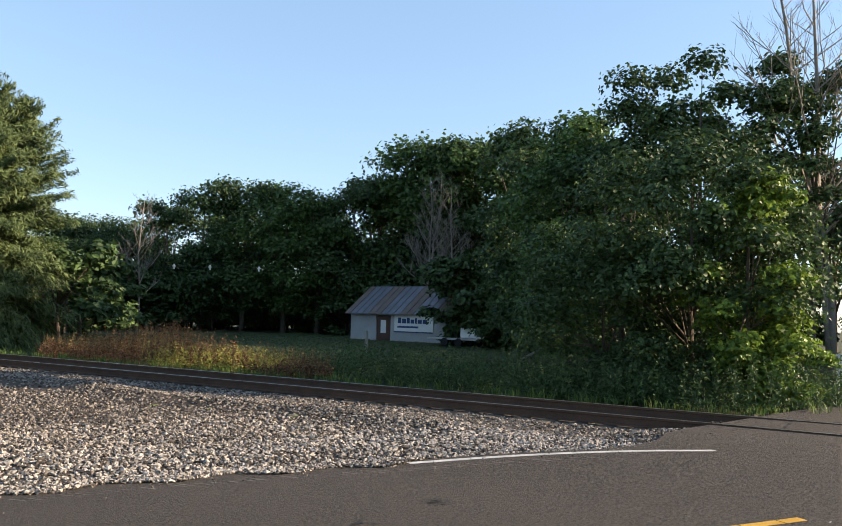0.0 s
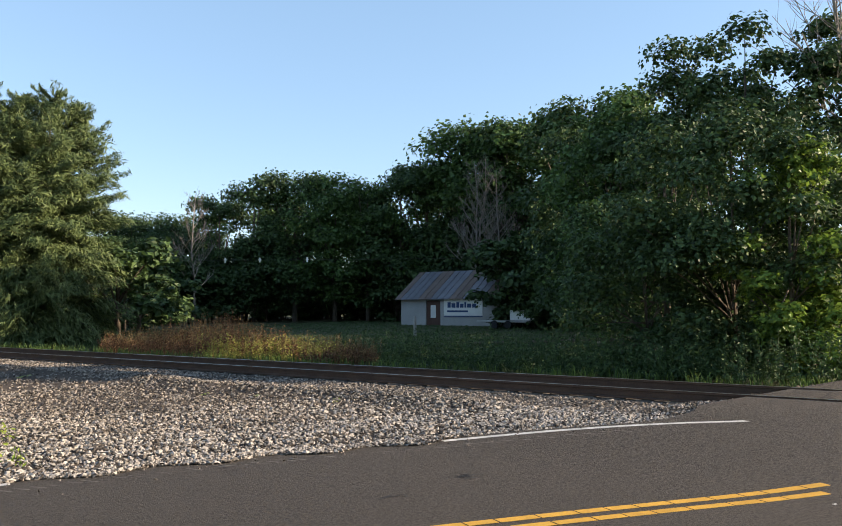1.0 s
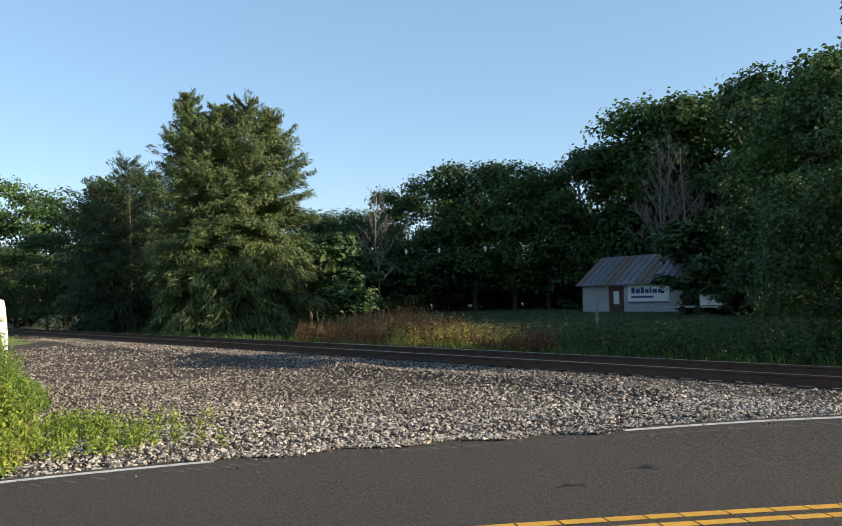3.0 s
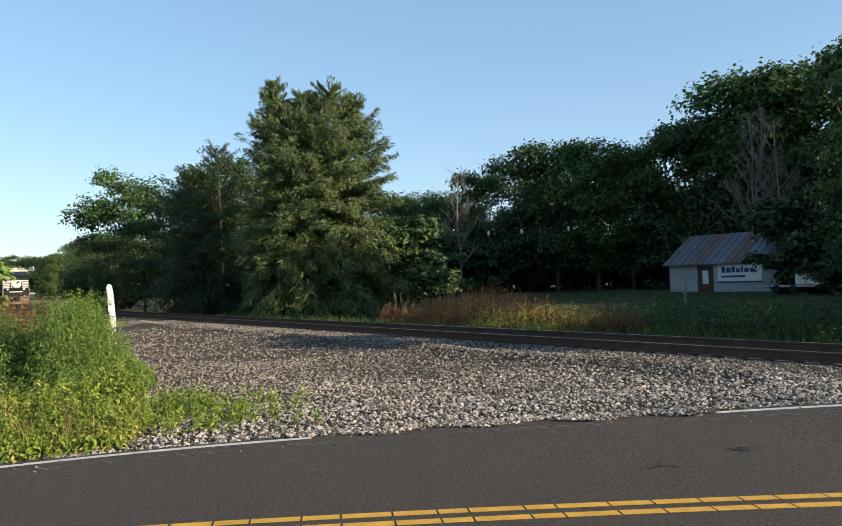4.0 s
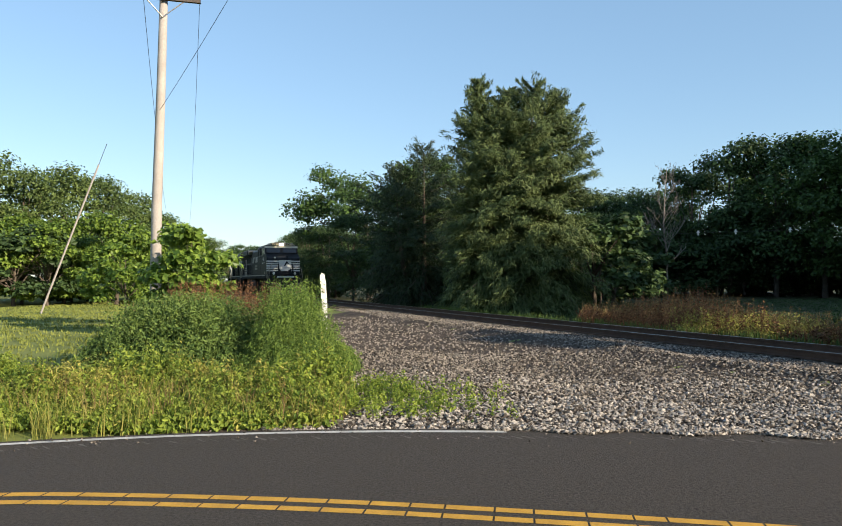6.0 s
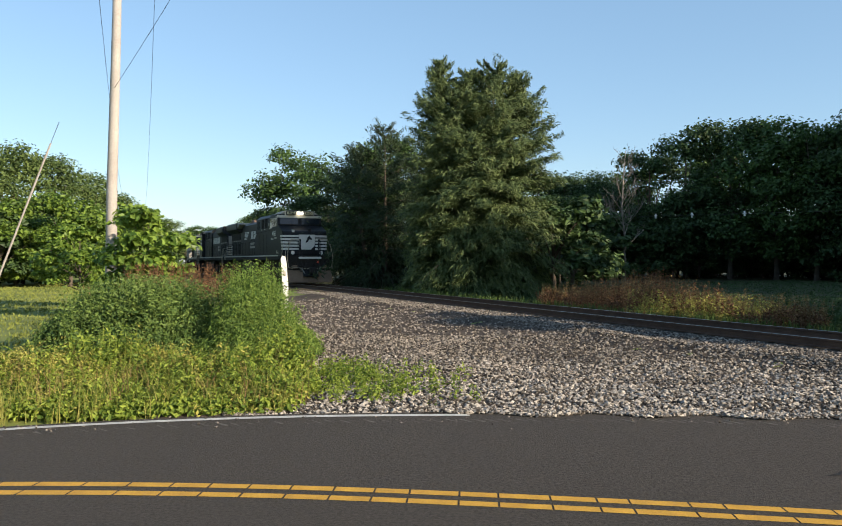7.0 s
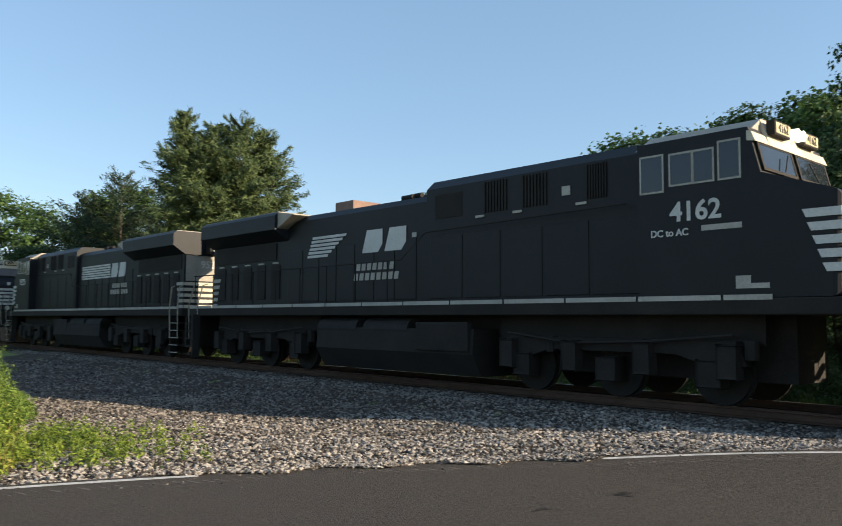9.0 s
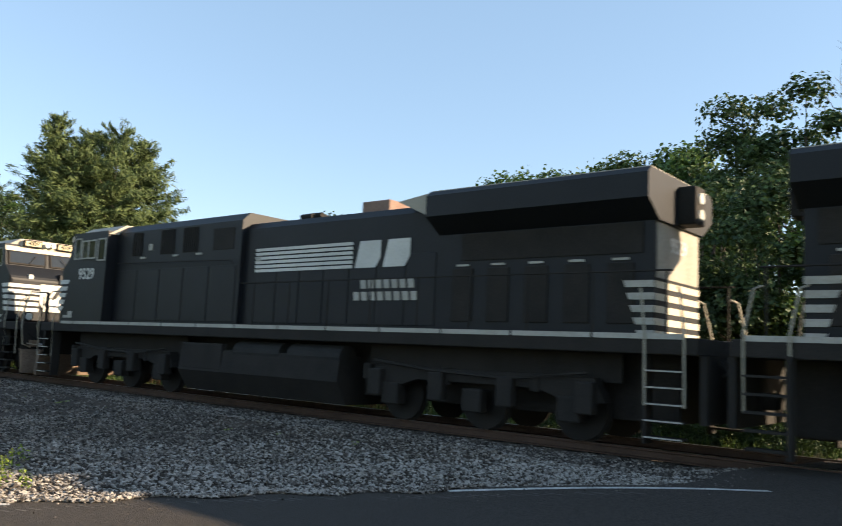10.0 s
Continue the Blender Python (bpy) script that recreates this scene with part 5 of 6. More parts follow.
    # rear end of the hood: stripes, number, lamps
    for i in range(5):
        z = 2.75 - i * 0.2
        bm = bmesh.new()
        box(bm, B - 0.008, B + 0.02, -HW + 0.02, HW - 0.02, z - 0.11, z)
        part("rear_stripe", bm, LOCO_CREAM, ob)
        for sgn in (-1, 1):
            bm = bmesh.new()
            prism(bm, [(B, z), (B + 0.55 - i * 0.06, z), (B + 0.5 - i * 0.06, z - 0.11), (B, z - 0.11)], "y", sgn * (HW - 0.01), sgn * (HW + 0.034))
            part("rear_side_stripe", bm, SILL_STRIPE, ob)
    # pale colour stands for the sunlight on the hood's end
    bm = bmesh.new()
    box(bm, B - 0.012, B + 0.01, -0.95, 0.95, 2.8, 3.7)
    part("rear_panel", bm, mat("rear_panel_dust", (0.2, 0.18, 0.15), (0.42, 0.38, 0.32), 0.7, 1.5, 20, 0.1), ob, "panel of the hood's end, coloured pale for sunlight")
    text_mesh("rear_number", number, 0.36, LOCO_WHITE, ob, pose(B - 0.016, 0, 3.38, 90, 0, -90))
    bm = bmesh.new()
    box(bm, B - 0.4, B - 0.02, -0.22, 0.22, 3.75, 4.4, 0.03)
    lb = part("rear_lamp_box", bm, LOCO_DIRT, ob)
    for z in (4.2, 3.92):
        bm = bmesh.new()
        cyl(bm, (B - 0.41, 0, z), "x", 0.1, 0.04, 12)
        part("lamp", bm, LENS, lb)
    # plow, couplers, pilots, steps, rails
    bm = bmesh.new()
    prism(bm, [(9.95, 0.92), (10.2, 0.86), (10.5, 0.12), (10.38, 0.1), (10.05, 0.8)], "y", -1.42, 1.42)
    for v in bm.verts:
        v.co.x -= 0.18 * (abs(v.co.y) / 1.42) * (v.co.z < 0.5)
    part("snow_plow", bm, PLOW, ob, "rusty brown snow plow")
    bm = bmesh.new()
    prism(bm, [(10.16, 0.95), (10.25, 0.93), (10.42, 0.5), (10.33, 0.48)], "y", -0.5, 0.5)
    part("coupler_pocket", bm, LOCO_BLACK, ob)
    bm = bmesh.new()
    box(bm, 9.9, 10.0, -1.35, 1.35, 0.8, 1.6)
    part("front_pilot", bm, LOCO_DIRT, ob)
    bm = bmesh.new()
    box(bm, B - 1.0, B - 0.88, -1.35, 1.35, 0.5, 1.56)
    part("rear_pilot", bm, LOCO_DIRT, ob)
    bm = bmesh.new()
    box(bm, 10.1, 10.17, -0.75, 0.75, 1.63, 1.76, 0.01)
    part("anticlimber", bm, LOCO_WHITE, ob)
    for x0, x1 in ((9.6, 10.85), (B - 1.25, B - 0.6)):
        bm = bmesh.new()
        box(bm, x0, x1, -0.13, 0.13, 0.75, 1.02, 0.04)
        xe = x1 if x0 > 0 else x0
        box(bm, xe - 0.16, xe + 0.16, -0.2, 0.2, 0.7, 1.07, 0.06)
        part("coupler", bm, LOCO_DIRT, ob)
    rnd = random.Random(int(number))
    for y in (-0.9, -0.6, -0.35, 0.35, 0.6, 0.9):
        for x0, sg in ((10.1, 1), (B - 1.0, -1)):
            bm = bmesh.new()
            tube(bm, [(x0, y, 1.5), (x0 + sg * 0.22, y * 0.95, 1.25), (x0 + sg * 0.26, y * 0.8, 0.95 + rnd.uniform(-0.1, 0.1)), (x0 + sg * 0.1, y * 0.65, 0.8)], 0.028, 0.028, 5)
            part("air_hose", bm, LOCO_DIRT, ob)
    for y in (-0.62, 0.62):
        bm = bmesh.new()
        box(bm, 9.98, 10.05, y - 0.05, y + 0.05, 1.75, 2.85, 0.01)
        part("gate_post", bm, LOCO_BLACK, ob)
    for sgn in (-1, 1):
        bm = bmesh.new()
        tube(bm, [(10.12, sgn * 1.12, 0.98), (10.2, sgn * 1.42, 1.08), (10.2, sgn * 1.5, 1.7), (10.1, sgn * 1.42, 2.3), (10.02, sgn * 1.2, 2.82), (10.0, sgn * 0.66, 2.84)], 0.026, 0.026, 6)
        part("front_rail", bm, HANDRAIL, ob)
        bm = bmesh.new()
        box(bm, 9.98, 10.2, sgn * 0.98 - 0.14, sgn * 0.98 + 0.14, 1.0, 1.22, 0.02)
        part("junction_box", bm, PLOW, ob)
        bm = bmesh.new()
        tube(bm, [(10.05, sgn * 1.2, 1.45), (10.3, sgn * 0.8, 1.2), (10.28, sgn * 0.4, 1.12), (10.1, sgn * 0.2, 1.35)], 0.035, 0.035, 6)
        part("jumper_cable", bm, LOCO_DIRT, ob)
        bm = bmesh.new()
        tube(bm, [(10.02, sgn * 0.75, 1.1), (10.3, sgn * 0.55, 0.95), (10.32, sgn * 0.4, 0.7)], 0.03, 0.03, 6)
        part("glad_hand", bm, GREY_METAL, ob)
    bm = bmesh.new()
    tube(bm, [(10.16, -1.25, 1.1), (10.3, -0.4, 1.02), (10.3, 0.4, 1.02), (10.16, 1.25, 1.1)], 0.022, 0.022, 6)
    part("uncoupling_lever", bm, HANDRAIL, ob)
    bm = bmesh.new()
    cyl(bm, (10.2, 0.5, 1.42), "x", 0.07, 0.06, 10)
    part("red_marker", bm, RED_LENS, ob)
    for sgn in (-1, 1):
        for xe, sg in ((9.3, 1), (B - 0.05, -1)):
            for k in range(5):
                bm = bmesh.new()
                z = 1.3 - k * 0.26
                box(bm, min(xe, xe + sg * 0.62), max(xe, xe + sg * 0.62), sgn * 1.5 - 0.22, sgn * 1.5 + 0.03, z - 0.02, z + 0.015)
                part("step", bm, LOCO_DIRT, ob)
                bm = bmesh.new()
                box(bm, min(xe, xe + sg * 0.62), max(xe, xe + sg * 0.62), sgn * 1.53 - 0.01, sgn * 1.53 + 0.012, z - 0.012, z + 0.012)
                part("step_edge", bm, SILL_STRIPE, ob)
            bm = bmesh.new()
            box(bm, xe - 0.03, xe + 0.03, sgn * 1.5 - 0.24, sgn * 1.5 + 0.02, 0.15, 1.6)
            part("stepwell", bm, LOCO_DIRT, ob)
            for dx in (0.02, 0.66):
                bm = bmesh.new()
                tube(bm, [(xe + sg * dx, sgn * 1.54, 0.75), (xe + sg * dx, sgn * 1.57, 1.9), (xe + sg * (dx - 0.12), sgn * 1.45, 2.55), (xe + sg * (dx - 0.2), sgn * 1.3, 2.6)], 0.02, 0.02, 5)
                part("grab_rail", bm, HANDRAIL, ob)
        # walkway handrail
        bm = bmesh.new()
        tube(bm, [(B - 0.5, sgn * 1.5, 2.85), (0.6, sgn * 1.5, 2.85), (1.3, sgn * 1.34, 3.45), (6.8, sgn * 1.34, 3.55)], 0.017, 0.017, 5)
        hr = part("handrail", bm, LOCO_DIRT, ob)
        for i in range(9):
            bm = bmesh.new()
            cyl(bm, (B - 0.4 + i * 1.28, sgn * 1.5, 2.34), "z", 0.017, 1.04, 5)
            part("stanchion", bm, LOCO_DIRT, hr)
    for y in (-1.35, -0.75, 0.75, 1.35):
        bm = bmesh.new()
        cyl(bm, (10.0, y, 2.2), "z", 0.02, 1.0, 5)
        part("front_post", bm, LOCO_DIRT, ob)
    # underframe that closes the view below the deck
    bm = bmesh.new()
    box(bm, B - 0.3, F - 0.1, -0.62, 0.62, 0.42, 1.56)
    part("underframe", bm, LOCO_DIRT, ob)
    for cx in (-6.3, 6.3):
        for sgn in (-1, 1):
            bm = bmesh.new()
            box(bm, cx - 2.9, cx + 2.9, sgn * 0.98 - 0.02, sgn * 0.98 + 0.02, 1.05, 1.6, 0.0)
            part("bogie_skirt", bm, LOCO_DIRT, ob)
            for k in range(4):
                bm = bmesh.new()
                x = cx - 2.55 + k * 1.6
                box(bm, x, x + 0.34, sgn * 1.2, sgn * 1.42, 0.5, 1.05, 0.03)
                part("brake_cylinder", bm, LOCO_DIRT, ob)
    # fuel tank, air reservoirs, trucks
    bm = bmesh.new()
    prism(bm, [(-1.45, 1.25), (-1.5, 0.7), (-1.2, 0.2), (1.2, 0.2), (1.5, 0.7), (1.45, 1.25)], "x", -2.9, 3.0)
    part("fuel_tank", bm, LOCO_DIRT, ob)
    for sgn in (-1, 1):
        for x0 in (-2.9, -0.9):
            bm = bmesh.new()
            cyl(bm, (x0 + 0.85, sgn * 1.2, 1.22), "x", 0.27, 1.7, 16)
            part("air_reservoir", bm, mat("reservoir_grey", (0.012, 0.012, 0.012), (0.035, 0.033, 0.03), 0.85, 2, 20, 0.05), ob)
        bm = bmesh.new()
        box(bm, 1.2, 2.9, sgn * 1.45 - 0.1, sgn * 1.45 + 0.05, 0.75, 1.4, 0.02)
        part("battery_box", bm, LOCO_DIRT, ob)
    for cx in (-6.3, 6.3):
        bm = bmesh.new()
        for sgn in (-1, 1):
            prism(bm, [(cx - 2.7, 0.72), (cx - 2.5, 1.12), (cx + 2.5, 1.12), (cx + 2.7, 0.72), (cx + 2.2, 0.62), (cx + 1.4, 0.88), (cx - 1.4, 0.88), (cx - 2.2, 0.62)], "y", sgn * 1.0, sgn * 1.26)
            for k in (-1, 0, 1):
                box(bm, cx + k * 2.05 - 0.22, cx + k * 2.05 + 0.22, sgn * 1.05, sgn * 1.32, 0.34, 0.78, 0.03)
                cyl(bm, (cx + k * 2.05 + 0.7, sgn * 1.2, 0.98), "z", 0.12, 0.32, 8)
            tube(bm, [(cx - 2.4, sgn * 1.34, 1.2), (cx - 0.8, sgn * 1.36, 1.02), (cx + 0.9, sgn * 1.36, 1.08), (cx + 2.5, sgn * 1.34, 1.22)], 0.03, 0.03, 5)
        part("bogie_frame", bm, LOCO_DIRT, ob)
        for k in (-1, 0, 1):
            bm = bmesh.new()
            for y in (-0.8, 0.8):
                cyl(bm, (cx + k * 2.05, y, 0.535), "y", 0.53, 0.13, 24)
                cyl(bm, (cx + k * 2.05, y - 0.06 * (1 if y > 0 else -1), 0.535), "y", 0.57, 0.03, 24)
            cyl(bm, (cx + k * 2.05, 0, 0.535), "y", 0.1, 1.9, 8)
            part("wheelset", bm, LOCO_DIRT, ob)
    # cab, nose and pilot stand 0.65 m further forward than drawn, the pilot with its plow 0.95 m, the equipment hood 0.3 m
    fixed = ("wheelset", "brake_cylinder", "bogie", "sill_stripe", "cabinet_door", "intake", "marker_plate", "notice", "equipment")
    for c in ob.children:
        mid = sum(v.co.x for v in c.data.vertices) / len(c.data.vertices) + c.matrix_basis.translation.x
        if mid > 9.55 and not c.name.startswith(("nose", "ditch")):
            c.matrix_basis = Matrix.Translation((0.95 + snout, 0, 0)) @ c.matrix_basis
        elif mid > 8.86 and not c.name.startswith((*fixed, "cab")):
            c.matrix_basis = Matrix.Translation((0.65 + snout, 0, 0)) @ c.matrix_basis
        elif mid > 6.4 and not c.name.startswith(fixed):
            c.matrix_basis = Matrix.Translation((0.65, 0, 0)) @ c.matrix_basis
        elif mid > 0.9 and c.name.startswith(("cabinet_door", "intake", "notice", "equipment")):
            c.matrix_basis = Matrix.Translation((0.3, 0, 0)) @ c.matrix_basis
    # the body above the sill is 5 % taller than drawn
    for c in [*ob.children, *[g for q in ob.children for g in q.children]]:
        base = c.matrix_basis.translation.z
        if c.parent is not ob:
            base += c.parent.matrix_basis.translation.z
        if base > 1.9:
            c.matrix_basis = Matrix.Translation((0, 0, (base - 1.84) * 0.05)) @ c.matrix_basis
            continue
        for v in c.data.vertices:
            if v.co.z > 1.84:
                v.co.z += (v.co.z - 1.84) * 0.05
    return ob


def hopper_car():
    ob = thing("hopper_car", "grey covered hopper freight car", "freight car", "freight cars of the train")
    bm = bmesh.new()
    prism(bm, [(-1.35, 1.3), (1.35, 1.3), (1.52, 2.0), (1.52, 3.9), (1.1, 4.4), (-1.1, 4.4), (-1.52, 3.9), (-1.52, 2.0)], "x", -7.2, 7.2)
    part("body", bm, CAR_GREY, ob)
    for i in range(13):
        for sgn in (-1, 1):
            bm = bmesh.new()
            box(bm, -7.1 + i * 1.18, -7.0 + i * 1.18, sgn * 1.5, sgn * 1.58, 1.5, 3.9)
            part("rib", bm, CAR_GREY, ob)
    bm = bmesh.new()
    for i in range(4):
        prism(bm, [(-6.2 + i * 3.4, 1.35), (-4.2 + i * 3.4, 1.35), (-4.9 + i * 3.4, 0.5), (-5.5 + i * 3.4, 0.5)], "y", -1.1, 1.1)
    box(bm, -8.0, 8.0, -0.3, 0.3, 0.9, 1.25)
    box(bm, -7.9, -7.2, -1.45, 1.45, 1.2, 1.32)
    box(bm, 7.2, 7.9, -1.45, 1.45, 1.2, 1.32)
    part("underframe", bm, LOCO_DIRT, ob)
    for sgn in (-1, 1):
        for k in range(6):
            bm = bmesh.new()
            box(bm, sgn * 7.22 - 0.01, sgn * 7.22 + 0.01, -1.2, -0.6, 1.7 + k * 0.42, 1.95 + k * 0.42)
            part("end_plate", bm, LOCO_WHITE, ob)
    for cx in (-5.6, 5.6):
        bm = bmesh.new()
        for sgn in (-1, 1):
            prism(bm, [(cx - 1.2, 0.55), (cx - 0.5, 0.85), (cx + 0.5, 0.85), (cx + 1.2, 0.55), (cx + 0.4, 0.3), (cx - 0.4, 0.3)], "y", sgn * 0.95, sgn * 1.15)
        part("bogie_frame", bm, LOCO_DIRT, ob)
        for k in (-0.88, 0.88):
            bm = bmesh.new()
            for y in (-0.8, 0.8):
                cyl(bm, (cx + k, y, 0.46), "y", 0.46, 0.13, 20)
            cyl(bm, (cx + k, 0, 0.46), "y", 0.08, 1.8, 8)
            part("wheelset", bm, LOCO_DIRT, ob)
    return ob


SPEED, SLOWING, NOSE_S9 = 21.9, 0.8, 4.7   # metres a second up to 9 s; its loss a second after that; the leading nose at 9 s
TRAIN = []                    # (thing, metres behind the leading nose, reversed)


def build_train():
    TRAIN.append((locomotive("4162", True), 9.65, False))
    TRAIN.append((locomotive("9529", False), 31.45, True))
    TRAIN.append((locomotive("4009", False), 54.9, False))
    car = hopper_car()
    for k in range(4):
        TRAIN.append((car if k == 0 else copy_thing(car, Matrix()), 74.9 + k * 16.7, False))


# ---- shed, poles, signs ----
def build_shed():
    L, W, Hh, ridge = 9.0, 5.6, 2.35, 4.5
    sh = thing("shed", "white block shed with rusty corrugated metal roof beside the wood", "shed")
    bm = bmesh.new()
    box(bm, 0, 0.2, 0, W, 0, Hh)
    box(bm, L - 0.2, L, 0, W, 0, Hh)
    box(bm, 0.2, L - 0.2, W - 0.2, W, 0, Hh)
    box(bm, 0.2, 2.55, 0, 0.2, 0, Hh)
    box(bm, 3.95, L - 0.2, 0, 0.2, 0, Hh)
    box(bm, 2.55, 3.95, 0, 0.2, 2.12, Hh)
    for x in (0.0, L - 0.2):
        prism(bm, [(0, Hh), (W, Hh), (W / 2, ridge - 0.1)], "x", x, x + 0.2)
    part("wall", bm, SHED_WALL, sh)
    n = 16
    for side in (0, 1):
        for i in range(n):
            x0, x1 = -0.35 + (L + 0.7) * i / n, -0.35 + (L + 0.7) * (i + 1) / n
            bm = bmesh.new()
            y0, y1 = (-0.4, W / 2) if side == 0 else (W / 2, W + 0.4)
            z0, z1 = (Hh - 0.15, ridge) if side == 0 else (ridge, Hh - 0.15)
            prism(bm, [(y0, z0), (y1, z1), (y1, z1 + 0.04), (y0, z0 + 0.04)], "x", x0 + 0.01, x1 - 0.01)
            prism(bm, [(y0, z0 + 0.04), (y1, z1 + 0.04), (y1, z1 + 0.075), (y0, z0 + 0.075)], "x", x1 - 0.06, x1 - 0.015)
            part("roof_sheet", bm, SHED_RUST if (i * 7 + side) % 5 in (0, 3) else SHED_ROOF, sh)
    bm = bmesh.new()
    box(bm, 2.58, 3.92, 0.04, 0.12, 0.02, 2.1, 0.01)
    d = part("door", bm, DOOR_BROWN, sh)
    bm = bmesh.new()
    box(bm, 2.98, 3.48, 0.02, 0.05, 0.75, 1.75)
    part("paper_notice", bm, WHITE_PAINT, d)
    bm = bmesh.new()
    box(bm, 4.35, 7.9, -0.07, -0.01, 0.85, 2.2, 0.01)
    s = part("sign_board", bm, WHITE_PAINT, sh, "white sign board with dark blue bars")
    for x0, x1, z0, z1 in ((4.7, 5.0, 1.55, 1.98), (5.08, 5.45, 1.55, 1.9), (5.53, 5.8, 1.55, 1.98), (5.88, 6.2, 1.55, 1.85), (6.28, 6.45, 1.55, 1.98), (6.53, 6.9, 1.55, 1.85), (6.98, 7.35, 1.55, 1.85), (4.65, 6.6, 1.2, 1.34)):
        bm = bmesh.new()
        box(bm, x0, x1, -0.078, -0.068, z0, z1)
        part("lettering_bar", bm, SIGN_BLUE, s)
    bm = bmesh.new()
    box(bm, 4.35, 7.9, -0.078, -0.068, 0.85, 0.93)
    part("sign_edge", bm, SIGN_BLUE, s)
    a = polar(-32.0, 68)
    b = polar(-38.3, 62.5)
    ang = math.degrees(math.atan2(b[1] - a[1], b[0] - a[0]))
    zg = float(ground_z(np.array(a[0]), np.array(a[1])))
    sh.matrix_basis = pose(a[0], a[1], zg - 0.2, 0, 0, ang) @ Matrix.Diagonal((1.1, 1.08, 1.06, 1))
    # flat trailer with a white tank beside the shed
    tr = thing("trailer", "flat farm trailer with a white box load by the shed", "trailer")
    bm = bmesh.new()
    box(bm, -2.2, 2.2, -0.8, 0.8, 0.45, 0.58, 0.02)
    part("bed", bm, GREY_METAL, tr)
    bm = bmesh.new()
    box(bm, 0.6, 2.6, -0.6, 0.6, 0.6, 1.35, 0.08)
    part("box_load", bm, WHITE_PAINT, tr)
    for x in (-0.6, 0.6):
        for y in (-0.75, 0.75):
            bm = bmesh.new()
            cyl(bm, (x, y, 0.3), "y", 0.3, 0.18, 18)
            part("wheel", bm, LOCO_BLACK, tr)
    p = polar(-40.0, 58)
    tr.matrix_basis = pose(p[0], p[1], float(ground_z(np.array(p[0]), np.array(p[1]))), 0, 0, ang)
    # marker post by the lane
    bm = bmesh.new()
    box(bm, -0.06, 0.06, -0.06, 0.06, -0.2, 1.45, 0.01)
    mp = thing("lane_post", "pale wooden post beside the gravel lane", "post")
    part("post", bm, GREY_METAL, mp)
    put(mp, *polar(-33.0, 41)[:2])
    # leaning broken rail at the lane's end
    fb = thing("broken_rail_fence", "broken grey wooden rail fence leaning by the lane", "fence")
    for a3, b3 in (((0, 0, 0.1), (1.9, 0.1, 1.25)), ((1.9, 0.1, 1.25), (3.2, 0.2, 1.28))):
        bm = bmesh.new()
        tube(bm, [a3, b3], 0.06, 0.05, 6)
        part("rail", bm, DEADWOOD, fb)
    bm = bmesh.new()
    tube(bm, [(1.95, 0.12, -0.3), (1.95, 0.12, 1.4)], 0.08, 0.07, 6)
    part("post", bm, DEADWOOD, fb)
    put(fb, *polar(-43.3, 34)[:2], -40)


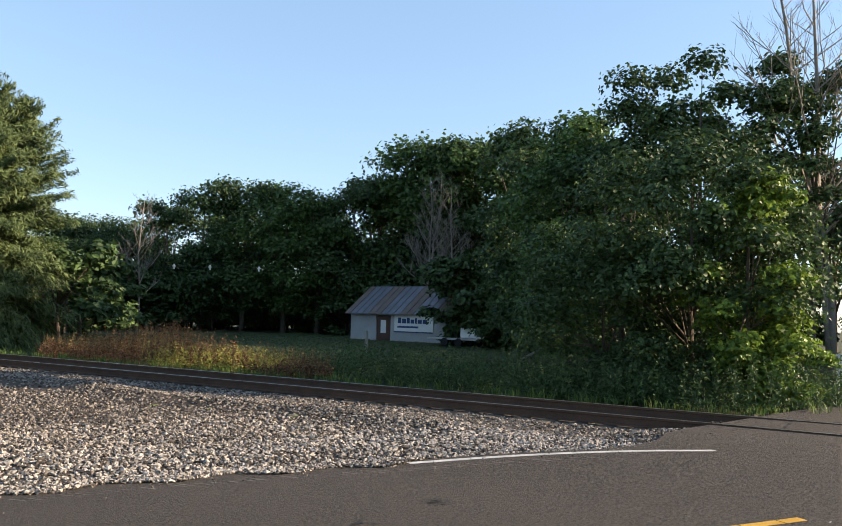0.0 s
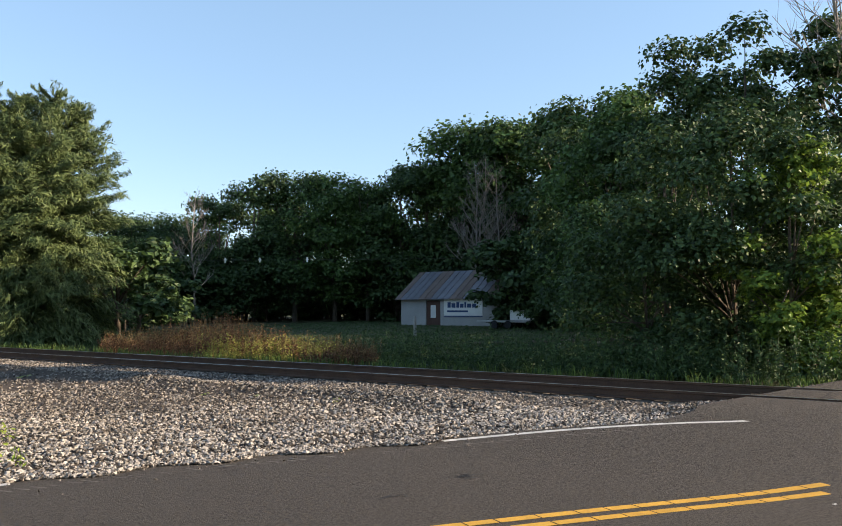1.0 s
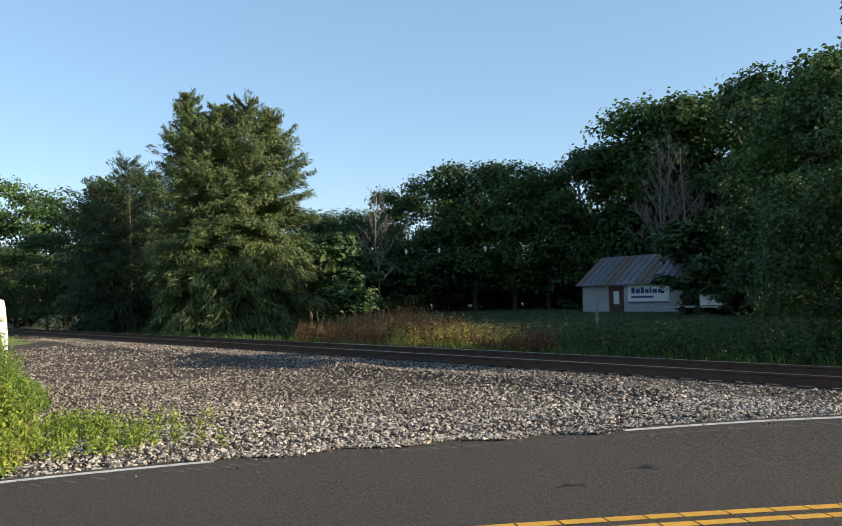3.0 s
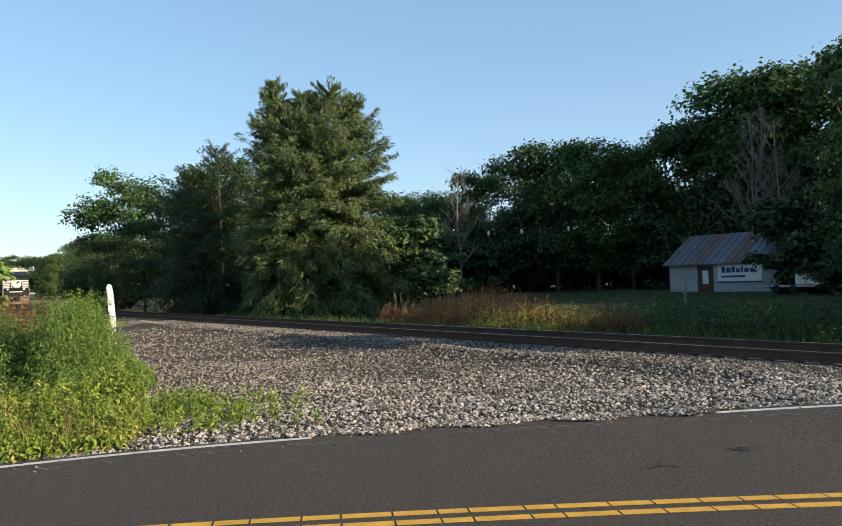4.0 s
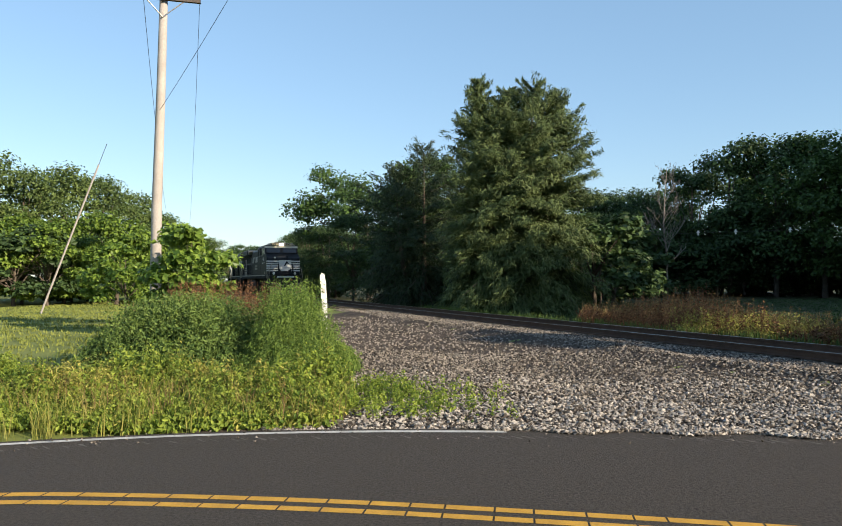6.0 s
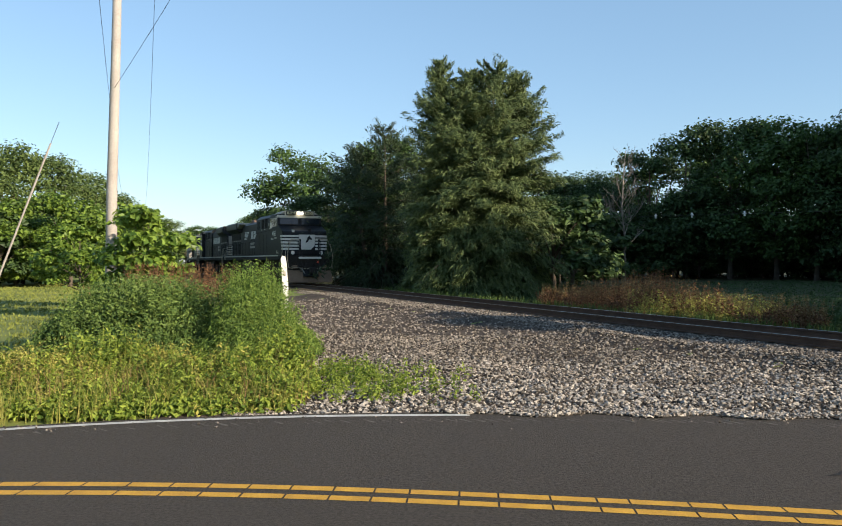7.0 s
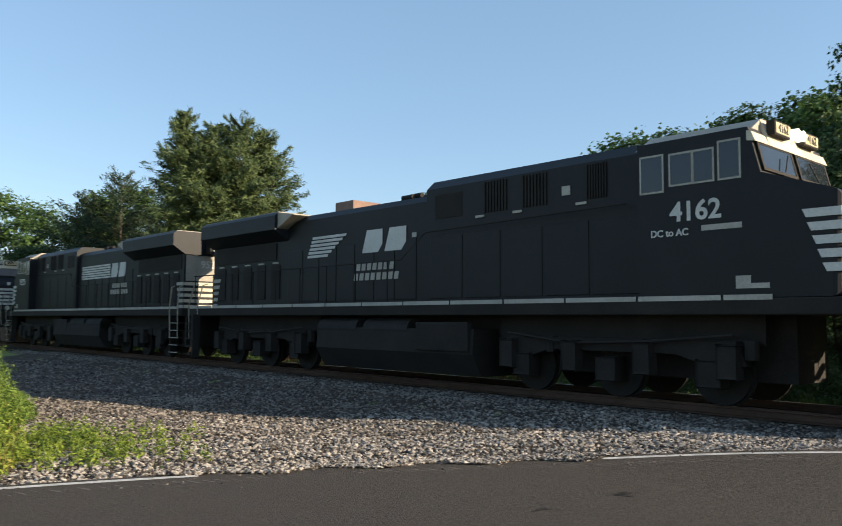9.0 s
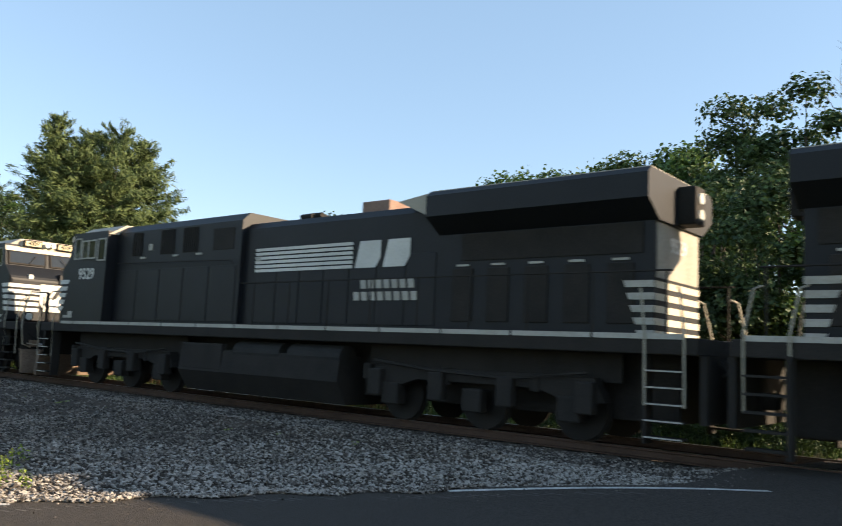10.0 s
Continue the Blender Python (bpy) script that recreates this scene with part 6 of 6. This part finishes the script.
def build_poles():
    px, py, _ = polar(21.05, 27)
    up = thing("utility_pole", "tall weathered wooden utility pole with crossarm", "utility pole")
    bm = bmesh.new()
    tube(bm, [(0, 0, -1), (0.05, 0, 4), (0.16, 0, 8), (0.24, 0, 11.6)], 0.19, 0.13, 12)
    part("pole", bm, POLE_WOOD, up, smooth=True)
    bm = bmesh.new()
    box(bm, -0.55, 1.4, -0.17, -0.28, 10.85, 10.98, 0.01)
    part("crossarm", bm, mat("crossarm_wood", (0.05, 0.04, 0.035), (0.11, 0.09, 0.08), 0.9, 3, 30, 0.3), up)
    for x in (-0.45, 1.3):
        bm = bmesh.new()
        cyl(bm, (x, -0.22, 11.08), "z", 0.05, 0.2, 10)
        part("insulator", bm, LOCO_DIRT, up)
    for sx in (-0.5, 1.1):
        bm = bmesh.new()
        tube(bm, [(0.2, -0.2, 10.3), (0.2 + (sx - 0.2) * 0.75, -0.22, 10.86)], 0.02, 0.02, 5)
        part("brace", bm, GREY_METAL, up)
    bm = bmesh.new()
    box(bm, 0.15, 0.3, -0.22, -0.12, 2.3, 2.45)
    part("bracket", bm, GREY_METAL, up)
    zb = float(ground_z(np.array(px), np.array(py)))
    up.matrix_basis = pose(px, py, zb, 0, 0, 18)

    def wire(a, b, sag, r=0.011):
        w = thing("overhead_wire", "thin dark overhead wire running to the pole", "wire", "overhead wires")
        pts = []
        for i in range(17):
            u = i / 16
            p = Vector(a).lerp(Vector(b), u)
            pts.append(p - Vector((0, 0, sag * 4 * u * (1 - u))))
        bm = bmesh.new()
        tube(bm, pts, r, r, 4)
        part("strand", bm, WIRE, w)
    top = Vector((px, py, zb))
    wire(top + Vector((-0.45, 0, 11.1)), (*polar(20.0, 105)[:2], 3.0 + 6), 1.6)
    wire(top + Vector((1.35, 0.3, 11.1)), (*polar(18.6, 105)[:2], 9.0), 1.6)
    wire(top + Vector((0.1, 0, 7.2)), (polar(2, 14)[0], polar(2, 14)[1], 13.0), 0.25, 0.008)
    wire(top + Vector((-0.45, 0, 11.1)), (-14, -30, 12), 0.6)
    # leaning guy with a pale guard
    gw = thing("guy_wire", "slanting guy wire with a pale guard", "guy wire")
    a, b = Vector((*polar(28.4, 38)[:2], 0.3)), Vector((*polar(24.3, 36)[:2], 7.6))
    bm = bmesh.new()
    tube(bm, [a, a.lerp(b, 0.88)], 0.045, 0.04, 6)
    part("guard", bm, POLE_WOOD, gw)
    bm = bmesh.new()
    tube(bm, [a.lerp(b, 0.88), b], 0.012, 0.012, 4)
    part("strand", bm, WIRE, gw)
    # white whistle post in the weeds
    wp = thing("trackside_post", "white painted flat trackside post, slightly leaning", "post")
    bm = bmesh.new()
    prism(bm, [(-0.04, -0.3), (0.04, -0.3), (0.042, 0.75), (0.062, 0.95), (0.062, 1.45), (0.045, 1.6), (-0.015, 1.63), (-0.05, 1.57), (-0.058, 0.95), (-0.042, 0.75)], "y", -0.03, 0.03)
    part("post", bm, WHITE_PAINT, wp)
    bm = bmesh.new()
    box(bm, -0.03, 0.03, -0.034, -0.028, 1.2, 1.3)
    part("faded_mark", bm, SILL_STRIPE, wp)
    x, y, _ = polar(8.6, 16.5)
    wp.matrix_basis = pose(x, y, float(ground_z(np.array(x), np.array(y))) + 0.18, 0, -4, 8)
    # three pale insulators on an old line wire before the wood
    zi = 1.75 + 44 * math.tan(radians(3.3))
    a, b = Vector((*polar(-14.0, 46)[:2], zi)), Vector((*polar(-44, 44)[:2], zi))
    wire(a, b, 0.0, 0.006)
    for az in (-18.9, -21.4, -24.9):
        ins = thing("glass_insulator", "small pale glass insulator hanging on a line wire", "insulator", "insulators of the line")
        bm = bmesh.new()
        cyl(bm, (0, 0, 0), "z", 0.05, 0.26, 8)
        cyl(bm, (0, 0, 0.02), "z", 0.09, 0.06, 8)
        part("body", bm, WHITE_PAINT, ins)
        q = Vector(polar(az, 1.0)[:2])
        d = (b - a).to_2d()
        u = (q.x * a.y - q.y * a.x) / (q.y * d.x - q.x * d.y)
        ins.matrix_basis = Matrix.Translation(a.lerp(b, u))
    # flagpole with its flag, and the entrance sign
    fp = thing("flagpole", "white flagpole with a red and white flag hanging", "flagpole")
    bm = bmesh.new()
    tube(bm, [(0, 0, -0.2), (0, 0, 6.2)], 0.05, 0.035, 8)
    part("pole", bm, WHITE_PAINT, fp)
    for i, (z0, z1, m) in enumerate(((4.1, 4.85, FLAG_RED), (3.3, 4.1, WHITE_PAINT))):
        bm = bmesh.new()
        prism(bm, [(0.05, 0.0), (0.2, 0.05), (0.34, -0.04), (0.5, 0.03), (0.5, 0.05), (0.34, -0.02), (0.2, 0.07), (0.05, 0.02)], "z", z0, z1)
        part("flag_cloth", bm, m, fp)
    put(fp, *polar(-66.0, 27)[:2], 20)
    sg = thing("entrance_sign", "white entrance sign with dark blue bars on posts", "sign")
    bm = bmesh.new()
    box(bm, 0, 1.9, -0.04, 0.04, 0.4, 1.45, 0.01)
    part("board", bm, WHITE_PAINT, sg)
    for x0, x1, z0, z1 in ((0.3, 1.5, 0.98, 1.25), (0.3, 1.3, 0.6, 0.78)):
        bm = bmesh.new()
        box(bm, x0, x1, -0.048, -0.038, z0, z1)
        part("lettering_bar", bm, SIGN_BLUE, sg)
    for x in (0.1, 1.8):
        bm = bmesh.new()
        box(bm, x - 0.05, x + 0.05, 0.045, 0.14, -0.3, 1.4)
        part("post", bm, POLE_WOOD, sg)
    put(sg, *polar(-65.4, 26.5)[:2], -62)


build_ground()
build_track()
build_shed()
build_poles()
build_woods()
build_weeds()
build_train()
build_gravel()
build_scuffs()


def motions():
    for ob, back, turned in TRAIN:
        rows = []
        for i in range(101):
            t = i * 0.1
            q = t - 9.0
            s = NOSE_S9 + back - SPEED * q + (SLOWING / 2 * q * q if q > 0 else 0.0)
            s += float(np.interp(t, (5.4, 7.1, 7.6, 8.0, 8.5, 8.8, 9.3, 9.8), (0.6, 2.6, 2.4, 1.9, 1.1, 0.8, -0.2, 0.0)))
            x, y, h = track_at(s)
            rows.append((t, pose(x, y, RAIL_Z, 0, 0, math.degrees(h) - 90 + (180 if turned else 0))))
        walk(ob, rows)


motions()
